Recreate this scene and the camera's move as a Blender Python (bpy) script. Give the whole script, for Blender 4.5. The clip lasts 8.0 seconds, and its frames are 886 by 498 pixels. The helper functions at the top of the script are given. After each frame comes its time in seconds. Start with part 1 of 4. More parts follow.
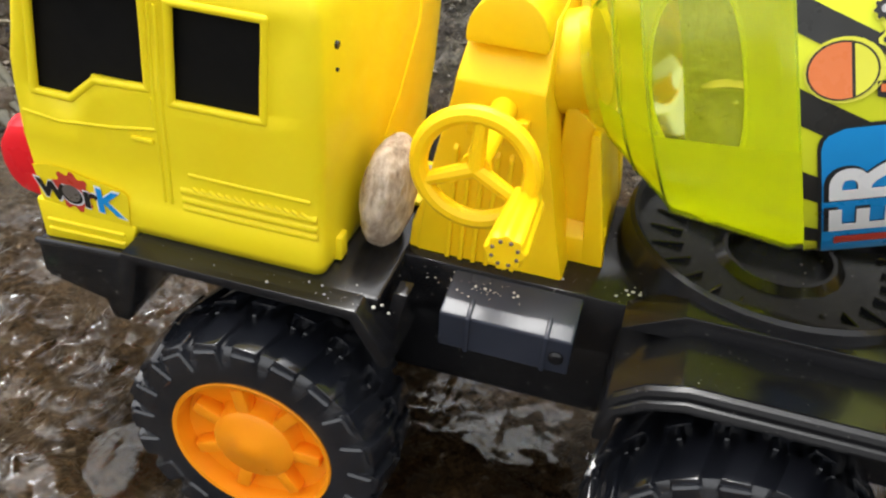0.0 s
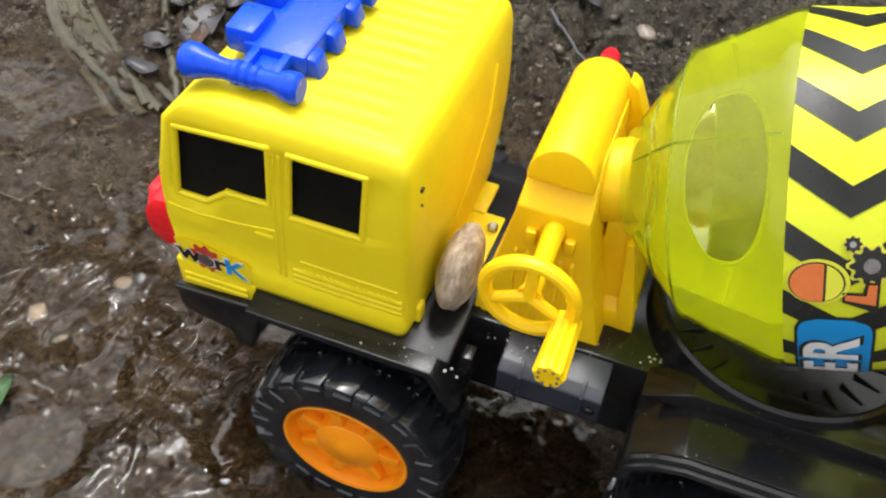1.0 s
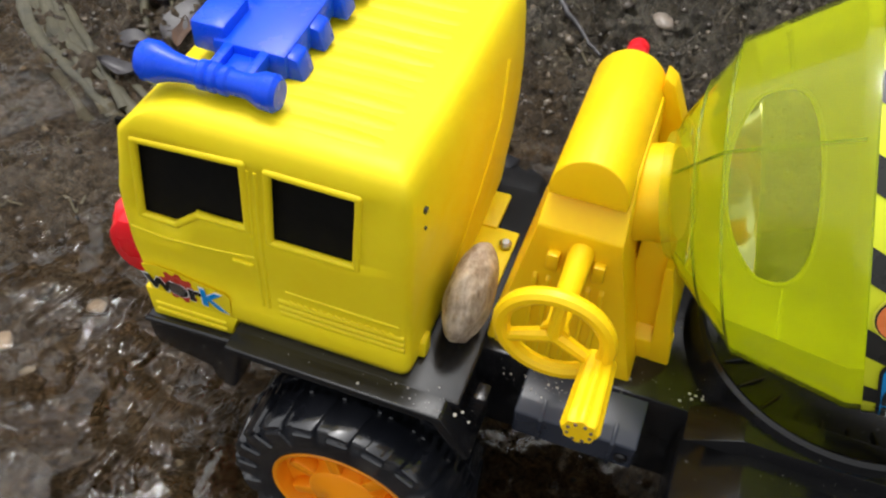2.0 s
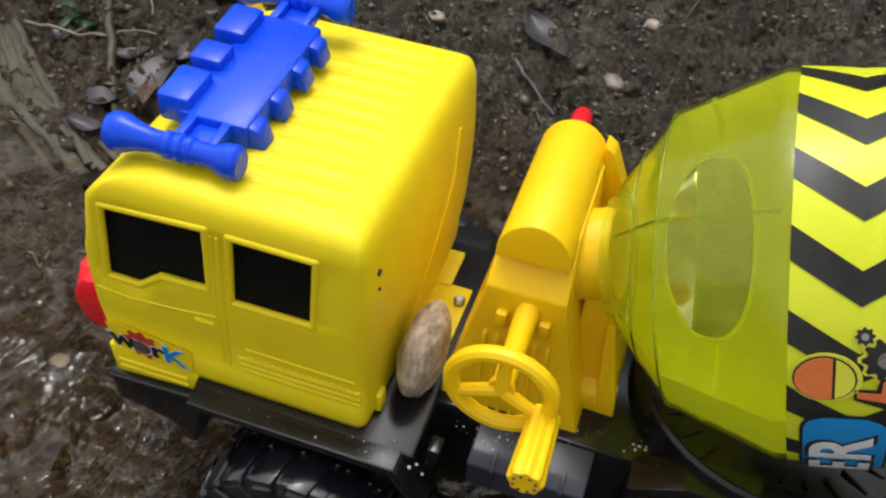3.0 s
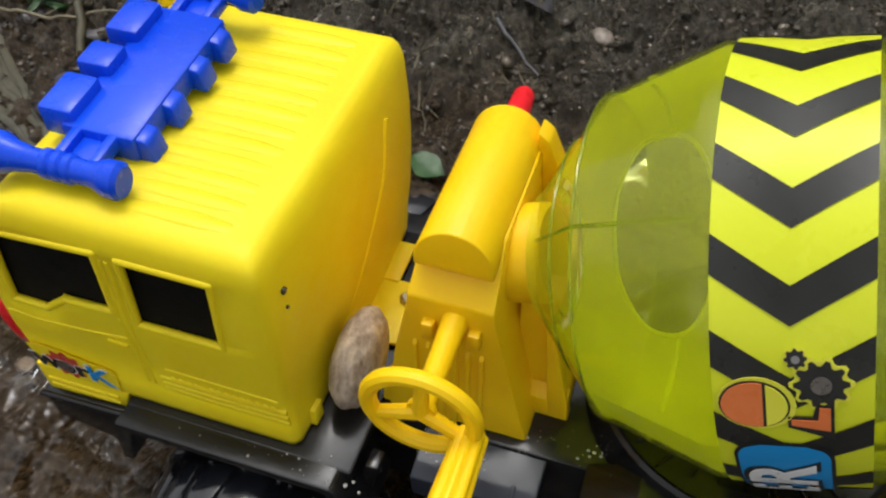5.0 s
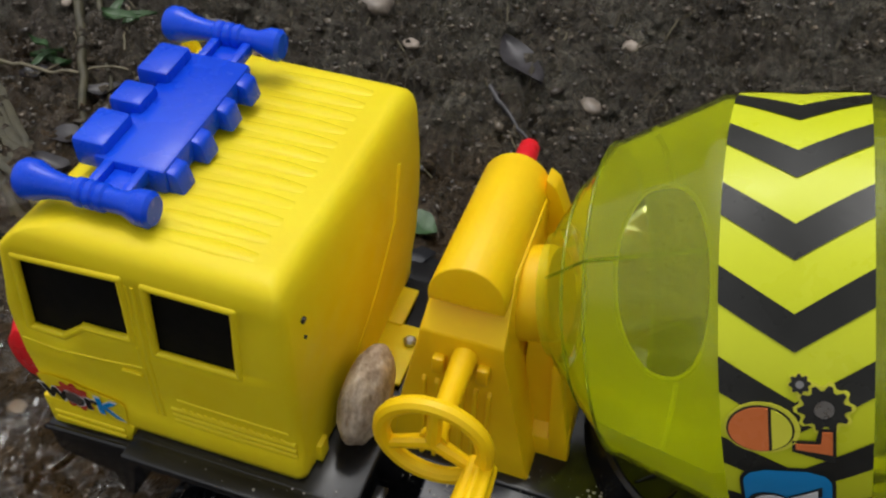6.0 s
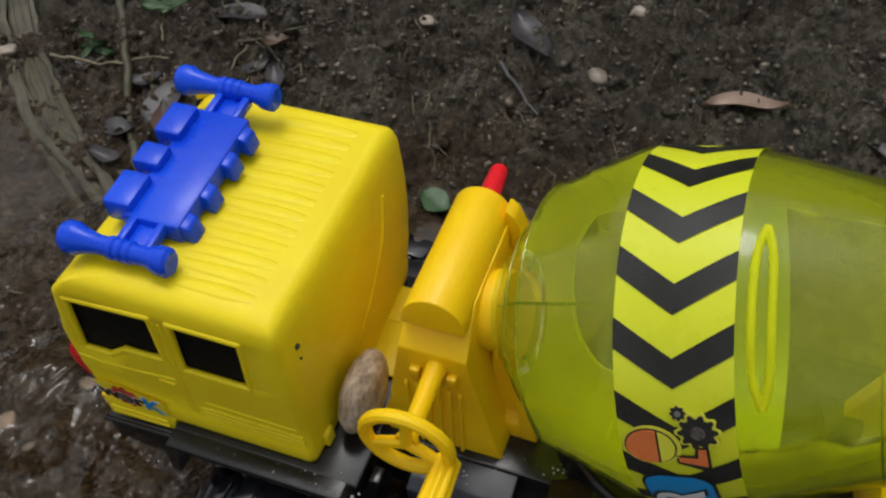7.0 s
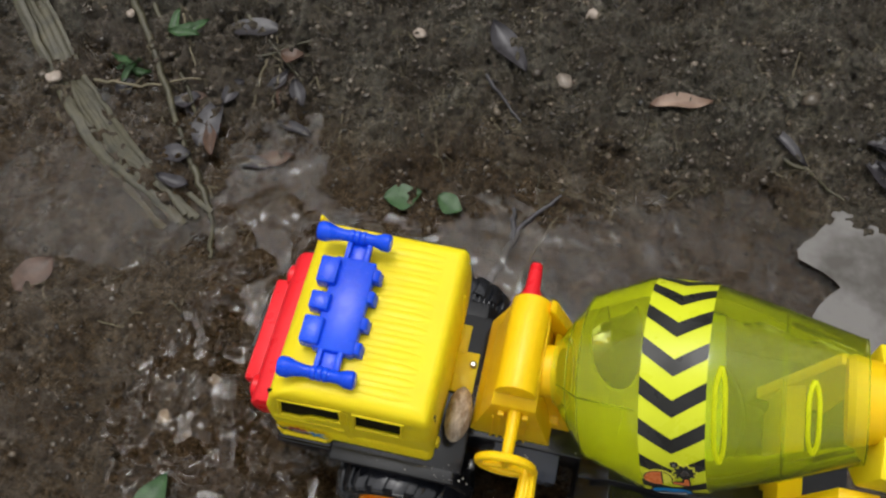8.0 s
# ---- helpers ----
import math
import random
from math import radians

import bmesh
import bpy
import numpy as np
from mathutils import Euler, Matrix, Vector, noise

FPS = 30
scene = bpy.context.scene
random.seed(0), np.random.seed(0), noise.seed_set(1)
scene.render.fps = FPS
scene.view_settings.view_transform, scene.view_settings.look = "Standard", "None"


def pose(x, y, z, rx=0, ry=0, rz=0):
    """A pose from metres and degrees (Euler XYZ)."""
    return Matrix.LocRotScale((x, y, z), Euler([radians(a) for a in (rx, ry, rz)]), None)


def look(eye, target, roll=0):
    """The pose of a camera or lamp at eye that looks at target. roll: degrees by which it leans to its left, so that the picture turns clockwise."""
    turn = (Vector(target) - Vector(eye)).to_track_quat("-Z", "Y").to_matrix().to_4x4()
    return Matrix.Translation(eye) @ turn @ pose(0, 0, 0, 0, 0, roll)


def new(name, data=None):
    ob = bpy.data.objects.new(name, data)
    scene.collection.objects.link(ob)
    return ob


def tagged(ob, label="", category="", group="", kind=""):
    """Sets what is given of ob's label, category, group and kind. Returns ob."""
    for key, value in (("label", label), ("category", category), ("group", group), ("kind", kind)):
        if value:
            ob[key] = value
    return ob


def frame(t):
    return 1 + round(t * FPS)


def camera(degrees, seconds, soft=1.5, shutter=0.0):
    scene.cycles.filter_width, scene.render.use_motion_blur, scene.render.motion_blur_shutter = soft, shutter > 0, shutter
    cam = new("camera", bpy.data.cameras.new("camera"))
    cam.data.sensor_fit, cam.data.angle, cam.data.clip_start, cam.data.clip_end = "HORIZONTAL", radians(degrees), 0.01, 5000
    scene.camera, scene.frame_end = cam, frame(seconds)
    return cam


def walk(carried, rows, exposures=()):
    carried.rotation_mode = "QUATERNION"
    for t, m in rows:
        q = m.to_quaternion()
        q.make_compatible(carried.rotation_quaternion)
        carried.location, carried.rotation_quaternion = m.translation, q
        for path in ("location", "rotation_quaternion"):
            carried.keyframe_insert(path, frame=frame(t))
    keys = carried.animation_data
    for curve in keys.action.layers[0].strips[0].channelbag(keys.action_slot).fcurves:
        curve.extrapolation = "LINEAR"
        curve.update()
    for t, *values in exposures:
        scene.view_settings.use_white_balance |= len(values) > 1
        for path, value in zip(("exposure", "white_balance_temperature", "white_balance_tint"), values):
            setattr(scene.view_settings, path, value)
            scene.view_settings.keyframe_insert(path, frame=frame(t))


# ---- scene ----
cam = camera(52.6, 8.0, soft=2.2)
# time, eye, point ahead, roll
PATH = [
    (0, (0.125, -0.354, 0.34), (-0.265, 1.219, -0.833), 4.7),
    (0.5, (0.145, -0.354, 0.417), (-0.332, 1.052, -0.923), 3.0),
    (1, (0.109, -0.346, 0.49), (-0.308, 0.951, -0.974), 4.0),
    (1.2, (0.097, -0.347, 0.494), (-0.325, 0.971, -0.95), 3.7),
    (2.3, (0.087, -0.284, 0.444), (-0.321, 0.982, -1.049), 2.6),
    (2.5, (0.085, -0.284, 0.452), (-0.293, 0.98, -1.051), 3.3),
    (3, (0.097, -0.303, 0.473), (-0.275, 1.075, -0.927), 4.9),
    (3.5, (0.111, -0.326, 0.414), (-0.292, 1.073, -0.958), 3.5),
    (4, (0.115, -0.297, 0.415), (-0.296, 1.054, -1.002), 1.9),
    (4.5, (0.13, -0.27, 0.437), (-0.308, 1.057, -0.993), 0.3),
    (4.7, (0.138, -0.247, 0.466), (-0.316, 1.01, -1.021), -1.3),
    (5.8, (0.119, -0.266, 0.47), (-0.252, 1.111, -0.932), 2.9),
    (6, (0.125, -0.274, 0.469), (-0.29, 1.125, -0.899), 2.6),
    (6.5, (0.155, -0.253, 0.504), (-0.353, 1.033, -0.942), -2.4),
    (7, (0.171, -0.266, 0.557), (-0.338, 0.949, -0.948), -3.9),
    (7.5, (0.199, -0.234, 0.76), (-0.261, 0.722, -0.936), -8.4),
    (8, (0.063, -0.256, 0.888), (-0.155, 0.632, -0.891), -1.3),
]
walk(cam, [(t, look(e, g, r)) for t, e, g, r in PATH], exposures=[(0, 1.08), (0.5, 0.98), (1, 0.75), (2.5, 0.28), (3.0, 0.12), (3.5, 0.04), (4.0, 0.3), (4.5, 0.18), (5.8, -0.34), (6.5, -0.5), (7.0, -0.52), (7.5, -0.5), (8, -0.18)])

# ---- light: an overcast sky with a broad, weak sun ----
world = bpy.data.worlds.new("overcast")
scene.world = world
world.use_nodes = True
wn = world.node_tree.nodes
sky = wn.new("ShaderNodeTexSky")
sky.sky_type = 'NISHITA'
sky.sun_disc = False
sky.sun_elevation = radians(75)
sky.sun_rotation = radians(323)
sky.dust_density = 4.0
sky.air_density = 1.0
hsv = wn.new("ShaderNodeHueSaturation")
hsv.inputs["Saturation"].default_value = 0.08
world.node_tree.links.new(sky.outputs[0], hsv.inputs["Color"])
world.node_tree.links.new(hsv.outputs[0], wn["Background"].inputs[0])
wn["Background"].inputs[1].default_value = 0.215
sun = new("sun", bpy.data.lights.new("sun", 'SUN'))
sun.data.energy = 0.75
sun.data.angle = radians(17)
sun.data.color = (1.0, 0.97, 0.92)
sun.matrix_world = look((-0.156, 0.207, 0.966), (0, 0, 0))


# ---- materials ----
def material(name):
    m = bpy.data.materials.new(name)
    m.use_nodes = True
    return m, m.node_tree.nodes, m.node_tree.links, m.node_tree.nodes["Principled BSDF"]


def noise_tex(n, l, scale, detail=4.0, rough=0.55, coord="Object", distort=0.0):
    tc = n.new("ShaderNodeTexCoord")
    nz = n.new("ShaderNodeTexNoise")
    nz.inputs["Scale"].default_value = scale
    nz.inputs["Detail"].default_value = detail
    nz.inputs["Roughness"].default_value = rough
    nz.inputs["Distortion"].default_value = distort
    l.new(tc.outputs[coord], nz.inputs["Vector"])
    return nz


def ramp(n, l, src, stops):
    r = n.new("ShaderNodeValToRGB")
    while len(r.color_ramp.elements) < len(stops):
        r.color_ramp.elements.new(0.5)
    for e, (p, c) in zip(r.color_ramp.elements, stops):
        e.position = p
        e.color = (*c, 1) if len(c) == 3 else c
    l.new(src, r.inputs[0])
    return r


def bump(n, l, b, src, strength, distance):
    bp = n.new("ShaderNodeBump")
    bp.inputs["Strength"].default_value = strength
    bp.inputs["Distance"].default_value = distance
    l.new(src, bp.inputs["Height"])
    l.new(bp.outputs[0], b.inputs["Normal"])
    return bp


def plastic(name, low, high, rough=0.35, sss=0.0, dirt=(0.2, 0.15, 0.08), dirt_at=0.72, spread=0.06):
    """Moulded plastic: two tones, fine waviness, a little dried mud in specks."""
    m, n, l, b = material(name)
    big = noise_tex(n, l, 22, 3)
    tone = ramp(n, l, big.outputs[0], [(0.35, low), (0.65, high)])
    fine = noise_tex(n, l, 420, 5, 0.7)
    speck = ramp(n, l, fine.outputs[0], [(dirt_at, (0, 0, 0)), (dirt_at + spread, (1, 1, 1))])
    mix = n.new("ShaderNodeMix")
    mix.data_type = 'RGBA'
    l.new(speck.outputs[0], mix.inputs[0])
    l.new(tone.outputs[0], mix.inputs[6])
    mix.inputs[7].default_value = (*dirt, 1)
    l.new(mix.outputs[2], b.inputs["Base Color"])
    rr = ramp(n, l, noise_tex(n, l, 60, 4).outputs[0], [(0.3, (rough * 0.8,) * 3), (0.7, (rough * 1.25,) * 3)])
    l.new(rr.outputs[0], b.inputs["Roughness"])
    b.inputs["Specular IOR Level"].default_value = 0.3
    if sss:
        b.inputs["Subsurface Weight"].default_value = sss
        b.inputs["Subsurface Radius"].default_value = (1.0, 0.6, 0.1)
        b.inputs["Subsurface Scale"].default_value = 0.006
    bump(n, l, b, noise_tex(n, l, 130, 4).outputs[0], 0.12, 0.0008)
    return m


M_CAB = plastic("lemon_plastic", (0.88, 0.68, 0.010), (0.91, 0.73, 0.014), 0.46, 0.1)
M_GOLD = plastic("golden_plastic", (0.93, 0.58, 0.005), (0.95, 0.63, 0.008), 0.36, 0.1)
M_BLACK = plastic("black_plastic", (0.006, 0.006, 0.007), (0.011, 0.011, 0.012), 0.2, 0.0, (0.30, 0.28, 0.25), 0.67, 0.04)
M_BLACK.node_tree.nodes["Principled BSDF"].inputs["Specular IOR Level"].default_value = 0.4
M_BOX = plastic("dark_grey_plastic", (0.022, 0.026, 0.038), (0.03, 0.035, 0.05), 0.22, 0.0, (0.3, 0.28, 0.25), 0.74, 0.05)
M_TYRE = plastic("wet_rubber", (0.007, 0.008, 0.011), (0.014, 0.015, 0.019), 0.15, 0.0, (0.12, 0.12, 0.12), 0.73, 0.08)
M_TYRE.node_tree.nodes["Principled BSDF"].inputs["Specular IOR Level"].default_value = 0.8
M_ORANGE = plastic("orange_plastic", (0.86, 0.27, 0.005), (0.92, 0.31, 0.008), 0.34, 0.1)
M_BLUE = plastic("blue_plastic", (0.004, 0.060, 0.68), (0.007, 0.080, 0.78), 0.26, 0.05, (0.3, 0.4, 0.9))
M_RED = plastic("red_plastic", (0.72, 0.012, 0.02), (0.8, 0.02, 0.03), 0.3, 0.05)
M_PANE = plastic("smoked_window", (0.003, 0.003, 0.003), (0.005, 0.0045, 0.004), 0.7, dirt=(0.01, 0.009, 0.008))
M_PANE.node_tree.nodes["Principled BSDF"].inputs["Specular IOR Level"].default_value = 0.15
M_BAND = plastic("lime_sticker", (0.62, 0.68, 0.02), (0.68, 0.73, 0.03), 0.3)
M_INK = plastic("black_print", (0.012, 0.012, 0.010), (0.03, 0.03, 0.028), 0.3)
M_PBLUE = plastic("blue_print", (0.01, 0.25, 0.62), (0.015, 0.29, 0.68), 0.3)
M_PWHITE = plastic("white_print", (0.72, 0.74, 0.74), (0.8, 0.8, 0.8), 0.3)
M_PRED = plastic("red_print", (0.5, 0.05, 0.03), (0.6, 0.07, 0.04), 0.3)
M_PORANGE = plastic("orange_print", (0.68, 0.16, 0.045), (0.74, 0.20, 0.06), 0.3)
M_PLIME = plastic("lime_print", (0.70, 0.70, 0.05), (0.76, 0.75, 0.07), 0.3)
M_CRUMB = plastic("pale_crumb", (0.42, 0.40, 0.36), (0.55, 0.52, 0.48), 0.8)
M_SPECK = plastic("dried_mud", (0.10, 0.07, 0.05), (0.16, 0.11, 0.08), 0.8)
M_STEEL, _n, _l, _b = material("steel")
_b.inputs["Metallic"].default_value = 1.0
_b.inputs["Base Color"].default_value = (0.45, 0.44, 0.43, 1)
_l.new(ramp(_n, _l, noise_tex(_n, _l, 300).outputs[0], [(0.3, (0.2,) * 3), (0.7, (0.45,) * 3)]).outputs[0], _b.inputs["Roughness"])


def clear_plastic(name, tint, body, share, passing=0.36, glossy=True):
    """Thin tinted transparent moulding: tinted see-through, some milky body, glossy skin."""
    m, n, l, b = material(name)
    tr = n.new("ShaderNodeBsdfTransparent")
    tr.inputs[0].default_value = (*tint, 1)
    b.inputs["Base Color"].default_value = (*body, 1)
    b.inputs["Roughness"].default_value = 0.12
    tl = n.new("ShaderNodeBsdfTranslucent")
    tl.inputs[0].default_value = (*body, 1)
    half = n.new("ShaderNodeMixShader")
    half.inputs[0].default_value = passing
    l.new(b.outputs[0], half.inputs[1])
    l.new(tl.outputs[0], half.inputs[2])
    mx = n.new("ShaderNodeMixShader")
    wave = ramp(n, l, noise_tex(n, l, 30, 3).outputs[0], [(0.3, (share * 0.85,) * 3), (0.7, (share * 1.15,) * 3)])
    l.new(wave.outputs[0], mx.inputs[0])
    l.new(tr.outputs[0], mx.inputs[1])
    l.new(half.outputs[0], mx.inputs[2])
    gl = n.new("ShaderNodeBsdfGlossy")
    gl.inputs["Roughness"].default_value = 0.06
    fr = n.new("ShaderNodeFresnel")
    fr.inputs[0].default_value = 1.38
    top = n.new("ShaderNodeMixShader")
    if glossy:
        l.new(fr.outputs[0], top.inputs[0])
    else:
        top.inputs[0].default_value = 0.0
        b.inputs["Roughness"].default_value = 0.6
    l.new(mx.outputs[0], top.inputs[1])
    l.new(gl.outputs[0], top.inputs[2])
    l.new(top.outputs[0], n["Material Output"].inputs[0])
    bp = n.new("ShaderNodeBump")
    bp.inputs["Strength"].default_value = 0.08
    bp.inputs["Distance"].default_value = 0.001
    l.new(noise_tex(n, l, 35, 2).outputs[0], bp.inputs["Height"])
    l.new(bp.outputs[0], gl.inputs["Normal"])
    l.new(bp.outputs[0], b.inputs["Normal"])
    return m


M_CLEAR = clear_plastic("clear_lime_plastic", (0.95, 1.0, 0.36), (0.90, 1.0, 0.05), 0.26, 0.45)
M_TINT = clear_plastic("tinted_lime_plastic", (0.96, 1.0, 0.50), (0.85, 1.0, 0.05), 0.24, 0.45)
# brighter, nearly opaque copy of the drum plastic, for parts painted as lit
M_LIT_LIME = clear_plastic("lit_lime_plastic", (0.96, 1.0, 0.35), (0.96, 0.98, 0.012), 0.93, 0.55, False)


def ground_material():
    """Wet brown silt in the run of water, gritty grey-brown clods on the bank, pale crumbs in both."""
    m, n, l, b = material("wet_mud")
    tc = n.new("ShaderNodeTexCoord")
    sep = n.new("ShaderNodeSeparateXYZ")
    l.new(tc.outputs["Object"], sep.inputs[0])
    wob = noise_tex(n, l, 7, 5, 0.6)
    edge = n.new("ShaderNodeMath")
    edge.operation = 'MULTIPLY_ADD'
    edge.inputs[1].default_value = 0.35
    l.new(wob.outputs[0], edge.inputs[0])
    l.new(sep.outputs[1], edge.inputs[2])
    zone = ramp(n, l, edge.outputs[0], [(0.46, (0, 0, 0)), (0.60, (1, 1, 1))])

    def blend(fac, a, c, mode='MIX'):
        mx = n.new("ShaderNodeMix")
        mx.data_type = 'RGBA'
        mx.blend_type = mode
        if isinstance(fac, float):
            mx.inputs[0].default_value = fac
        else:
            l.new(fac, mx.inputs[0])
        l.new(a, mx.inputs[6])
        if isinstance(c, tuple):
            mx.inputs[7].default_value = (*c, 1)
        else:
            l.new(c, mx.inputs[7])
        return mx.outputs[2]

    big = noise_tex(n, l, 10, 6, 0.68, distort=0.4)
    silt = ramp(n, l, big.outputs[0], [(0.30, (0.052, 0.034, 0.018)), (0.46, (0.115, 0.078, 0.043)), (0.56, (0.135, 0.098, 0.060)), (0.70, (0.26, 0.205, 0.145))])
    clay = ramp(n, l, big.outputs[0], [(0.30, (0.036, 0.028, 0.019)), (0.45, (0.128, 0.108, 0.080)), (0.56, (0.165, 0.150, 0.117)), (0.70, (0.35, 0.32, 0.255))])
    base = blend(zone.outputs[0], silt.outputs[0], clay.outputs[0])
    grit = noise_tex(n, l, 170, 7, 0.78)
    gr = ramp(n, l, grit.outputs[0], [(0.35, (0.28, 0.27, 0.26)), (0.48, (0.85, 0.85, 0.85)), (0.58, (1.25, 1.23, 1.2)), (0.70, (2.5, 2.4, 2.3))])
    base = blend(1.0, base, gr.outputs[0], 'MULTIPLY')
    # dry, paler lumps on the upstream side
    lump = noise_tex(n, l, 26, 5, 0.65, distort=0.5)
    side = n.new("ShaderNodeMapRange")
    side.inputs["From Min"].default_value = -0.22
    side.inputs["From Max"].default_value = -0.42
    side.inputs["To Max"].default_value = 0.8
    l.new(sep.outputs[0], side.inputs["Value"])
    lr = ramp(n, l, lump.outputs[0], [(0.44, (0, 0, 0)), (0.62, (1, 1, 1))])
    lm = n.new("ShaderNodeMath")
    lm.operation = 'MULTIPLY'
    l.new(lr.outputs[0], lm.inputs[0])
    l.new(side.outputs[0], lm.inputs[1])
    base = blend(lm.outputs[0], base, (0.20, 0.165, 0.13))
    # pale crumbs in drifts
    crumb = n.new("ShaderNodeTexVoronoi")
    crumb.inputs["Scale"].default_value = 70
    warp = noise_tex(n, l, 38, 4)
    add = n.new("ShaderNodeMix")
    add.data_type = 'VECTOR'
    add.inputs[0].default_value = 0.14
    l.new(tc.outputs["Object"], add.inputs[4])
    l.new(warp.outputs[1], add.inputs[5])
    l.new(add.outputs[1], crumb.inputs["Vector"])
    drift = ramp(n, l, noise_tex(n, l, 13, 5, 0.7).outputs[0], [(0.50, (0, 0, 0)), (0.66, (0.75,) * 3)])
    dots = ramp(n, l, crumb.outputs["Distance"], [(0.18, (1, 1, 1)), (0.42, (0, 0, 0))])
    both = n.new("ShaderNodeMath")
    both.operation = 'MULTIPLY'
    l.new(drift.outputs[0], both.inputs[0])
    l.new(dots.outputs[0], both.inputs[1])
    base = blend(both.outputs[0], base, (0.23, 0.195, 0.155))
    # painted shade: crumb middles lightened, crevices between clods darkened in the colour
    crevice_shade = ramp(n, l, crumb.outputs["Distance"], [(0.2, (1.2,) * 3), (0.6, (0.85,) * 3), (0.85, (0.4,) * 3)])
    l.new(blend(0.75, base, crevice_shade.outputs[0], 'MULTIPLY'), b.inputs["Base Color"])
    b.inputs["Specular IOR Level"].default_value = 0.36
    wet = ramp(n, l, noise_tex(n, l, 30, 5, 0.7).outputs[0], [(0.38, (0.08,) * 3), (0.62, (0.48,) * 3)])
    l.new(wet.outputs[0], b.inputs["Roughness"])
    first = n.new("ShaderNodeBump")
    first.inputs["Strength"].default_value = 0.8
    first.inputs["Distance"].default_value = 0.005
    first.invert = True
    l.new(crumb.outputs["Distance"], first.inputs["Height"])
    second = bump(n, l, b, grit.outputs[0], 1.0, 0.012)
    l.new(first.outputs[0], second.inputs["Normal"])
    return m


M_MUD = ground_material()


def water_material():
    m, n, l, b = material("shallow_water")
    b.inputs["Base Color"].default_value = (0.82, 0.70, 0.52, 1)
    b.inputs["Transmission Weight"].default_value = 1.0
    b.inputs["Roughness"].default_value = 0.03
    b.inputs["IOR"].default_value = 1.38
    tc = n.new("ShaderNodeTexCoord")
    mp = n.new("ShaderNodeMapping")
    mp.inputs["Scale"].default_value = (1.7, 0.75, 1)
    mp.inputs["Rotation"].default_value = (0, 0, radians(-18))
    l.new(tc.outputs["Object"], mp.inputs[0])
    w = noise_tex(n, l, 14, 3, 0.5, distort=1.3)
    l.new(mp.outputs[0], w.inputs["Vector"])
    # the run is lively in front of the truck and calm elsewhere
    off = n.new("ShaderNodeVectorMath")
    off.operation = 'DISTANCE'
    off.inputs[1].default_value = (-0.20, 0.0, -0.043)
    l.new(tc.outputs["Object"], off.inputs[0])
    mr = n.new("ShaderNodeMapRange")
    mr.inputs["From Min"].default_value = 0.08
    mr.inputs["From Max"].default_value = 0.26
    mr.inputs["To Min"].default_value = 1.0
    mr.inputs["To Max"].default_value = 0.10
    l.new(off.outputs["Value"], mr.inputs["Value"])
    patch = ramp(n, l, noise_tex(n, l, 16, 2, 0.5).outputs[0], [(0.40, (0.12,) * 3), (0.56, (1.0,) * 3)])
    lively = n.new("ShaderNodeMath")
    lively.operation = 'MULTIPLY'
    l.new(mr.outputs[0], lively.inputs[0])
    l.new(patch.outputs[0], lively.inputs[1])
    mu = n.new("ShaderNodeMath")
    mu.operation = 'MULTIPLY'
    l.new(w.outputs[0], mu.inputs[0])
    l.new(lively.outputs[0], mu.inputs[1])
    bump(n, l, b, mu.outputs[0], 1.0, 0.030)
    return m


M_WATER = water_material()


def organic(name, low, high, rough=0.7, scale=60, stretch=(1, 1, 1), rel=0.5):
    m, n, l, b = material(name)
    tc = n.new("ShaderNodeTexCoord")
    mp = n.new("ShaderNodeMapping")
    mp.inputs["Scale"].default_value = stretch
    l.new(tc.outputs["Object"], mp.inputs[0])
    nz = n.new("ShaderNodeTexNoise")
    nz.inputs["Scale"].default_value = scale
    nz.inputs["Detail"].default_value = 6
    nz.inputs["Roughness"].default_value = 0.65
    l.new(mp.outputs[0], nz.inputs["Vector"])
    l.new(ramp(n, l, nz.outputs[0], [(0.3, low), (0.7, high)]).outputs[0], b.inputs["Base Color"])
    b.inputs["Roughness"].default_value = rough
    bump(n, l, b, nz.outputs[0], rel, 0.002)
    return m


# puddle surface: the grey of the reflected sky is painted into its base colour
M_SKY_PUDDLE, _n, _l, _b = material("sky_grey_puddle")
_l.new(ramp(_n, _l, noise_tex(_n, _l, 12, 4, 0.6).outputs[0], [(0.40, (0.07, 0.062, 0.052)), (0.60, (0.17, 0.16, 0.15))]).outputs[0], _b.inputs["Base Color"])
_b.inputs["Roughness"].default_value = 0.04
bump(_n, _l, _b, noise_tex(_n, _l, 20, 2).outputs[0], 0.15, 0.003)
M_STONE = organic("buff_stone", (0.16, 0.10, 0.06), (0.66, 0.56, 0.44), 0.65, 130, (1.6, 1, 0.7), 0.9)
M_BROWNLEAF = organic("brown_leaf", (0.05, 0.03, 0.022), (0.13, 0.075, 0.05), 0.5, 60)
M_PEBBLE = organic("pebble_stone", (0.10, 0.08, 0.065), (0.30, 0.25, 0.20), 0.4, 70)
M_PEBBLE2 = organic("pale_pebble", (0.20, 0.16, 0.125), (0.42, 0.35, 0.29), 0.5, 90)
M_TWIG = organic("wet_bark", (0.022, 0.020, 0.010), (0.082, 0.072, 0.038), 0.5, 40, (1, 1, 1))
M_STRAW = organic("straw", (0.09, 0.075, 0.045), (0.20, 0.17, 0.105), 0.6, 60)
M_LEAF = organic("green_leaf", (0.018, 0.055, 0.014), (0.05, 0.11, 0.035), 0.45, 90)
M_DEADLEAF = organic("wet_dead_leaf", (0.016, 0.014, 0.015), (0.055, 0.050, 0.056), 0.42, 50)
M_DRYLEAF = organic("dry_pink_leaf", (0.16, 0.10, 0.075), (0.34, 0.24, 0.18), 0.5, 50)


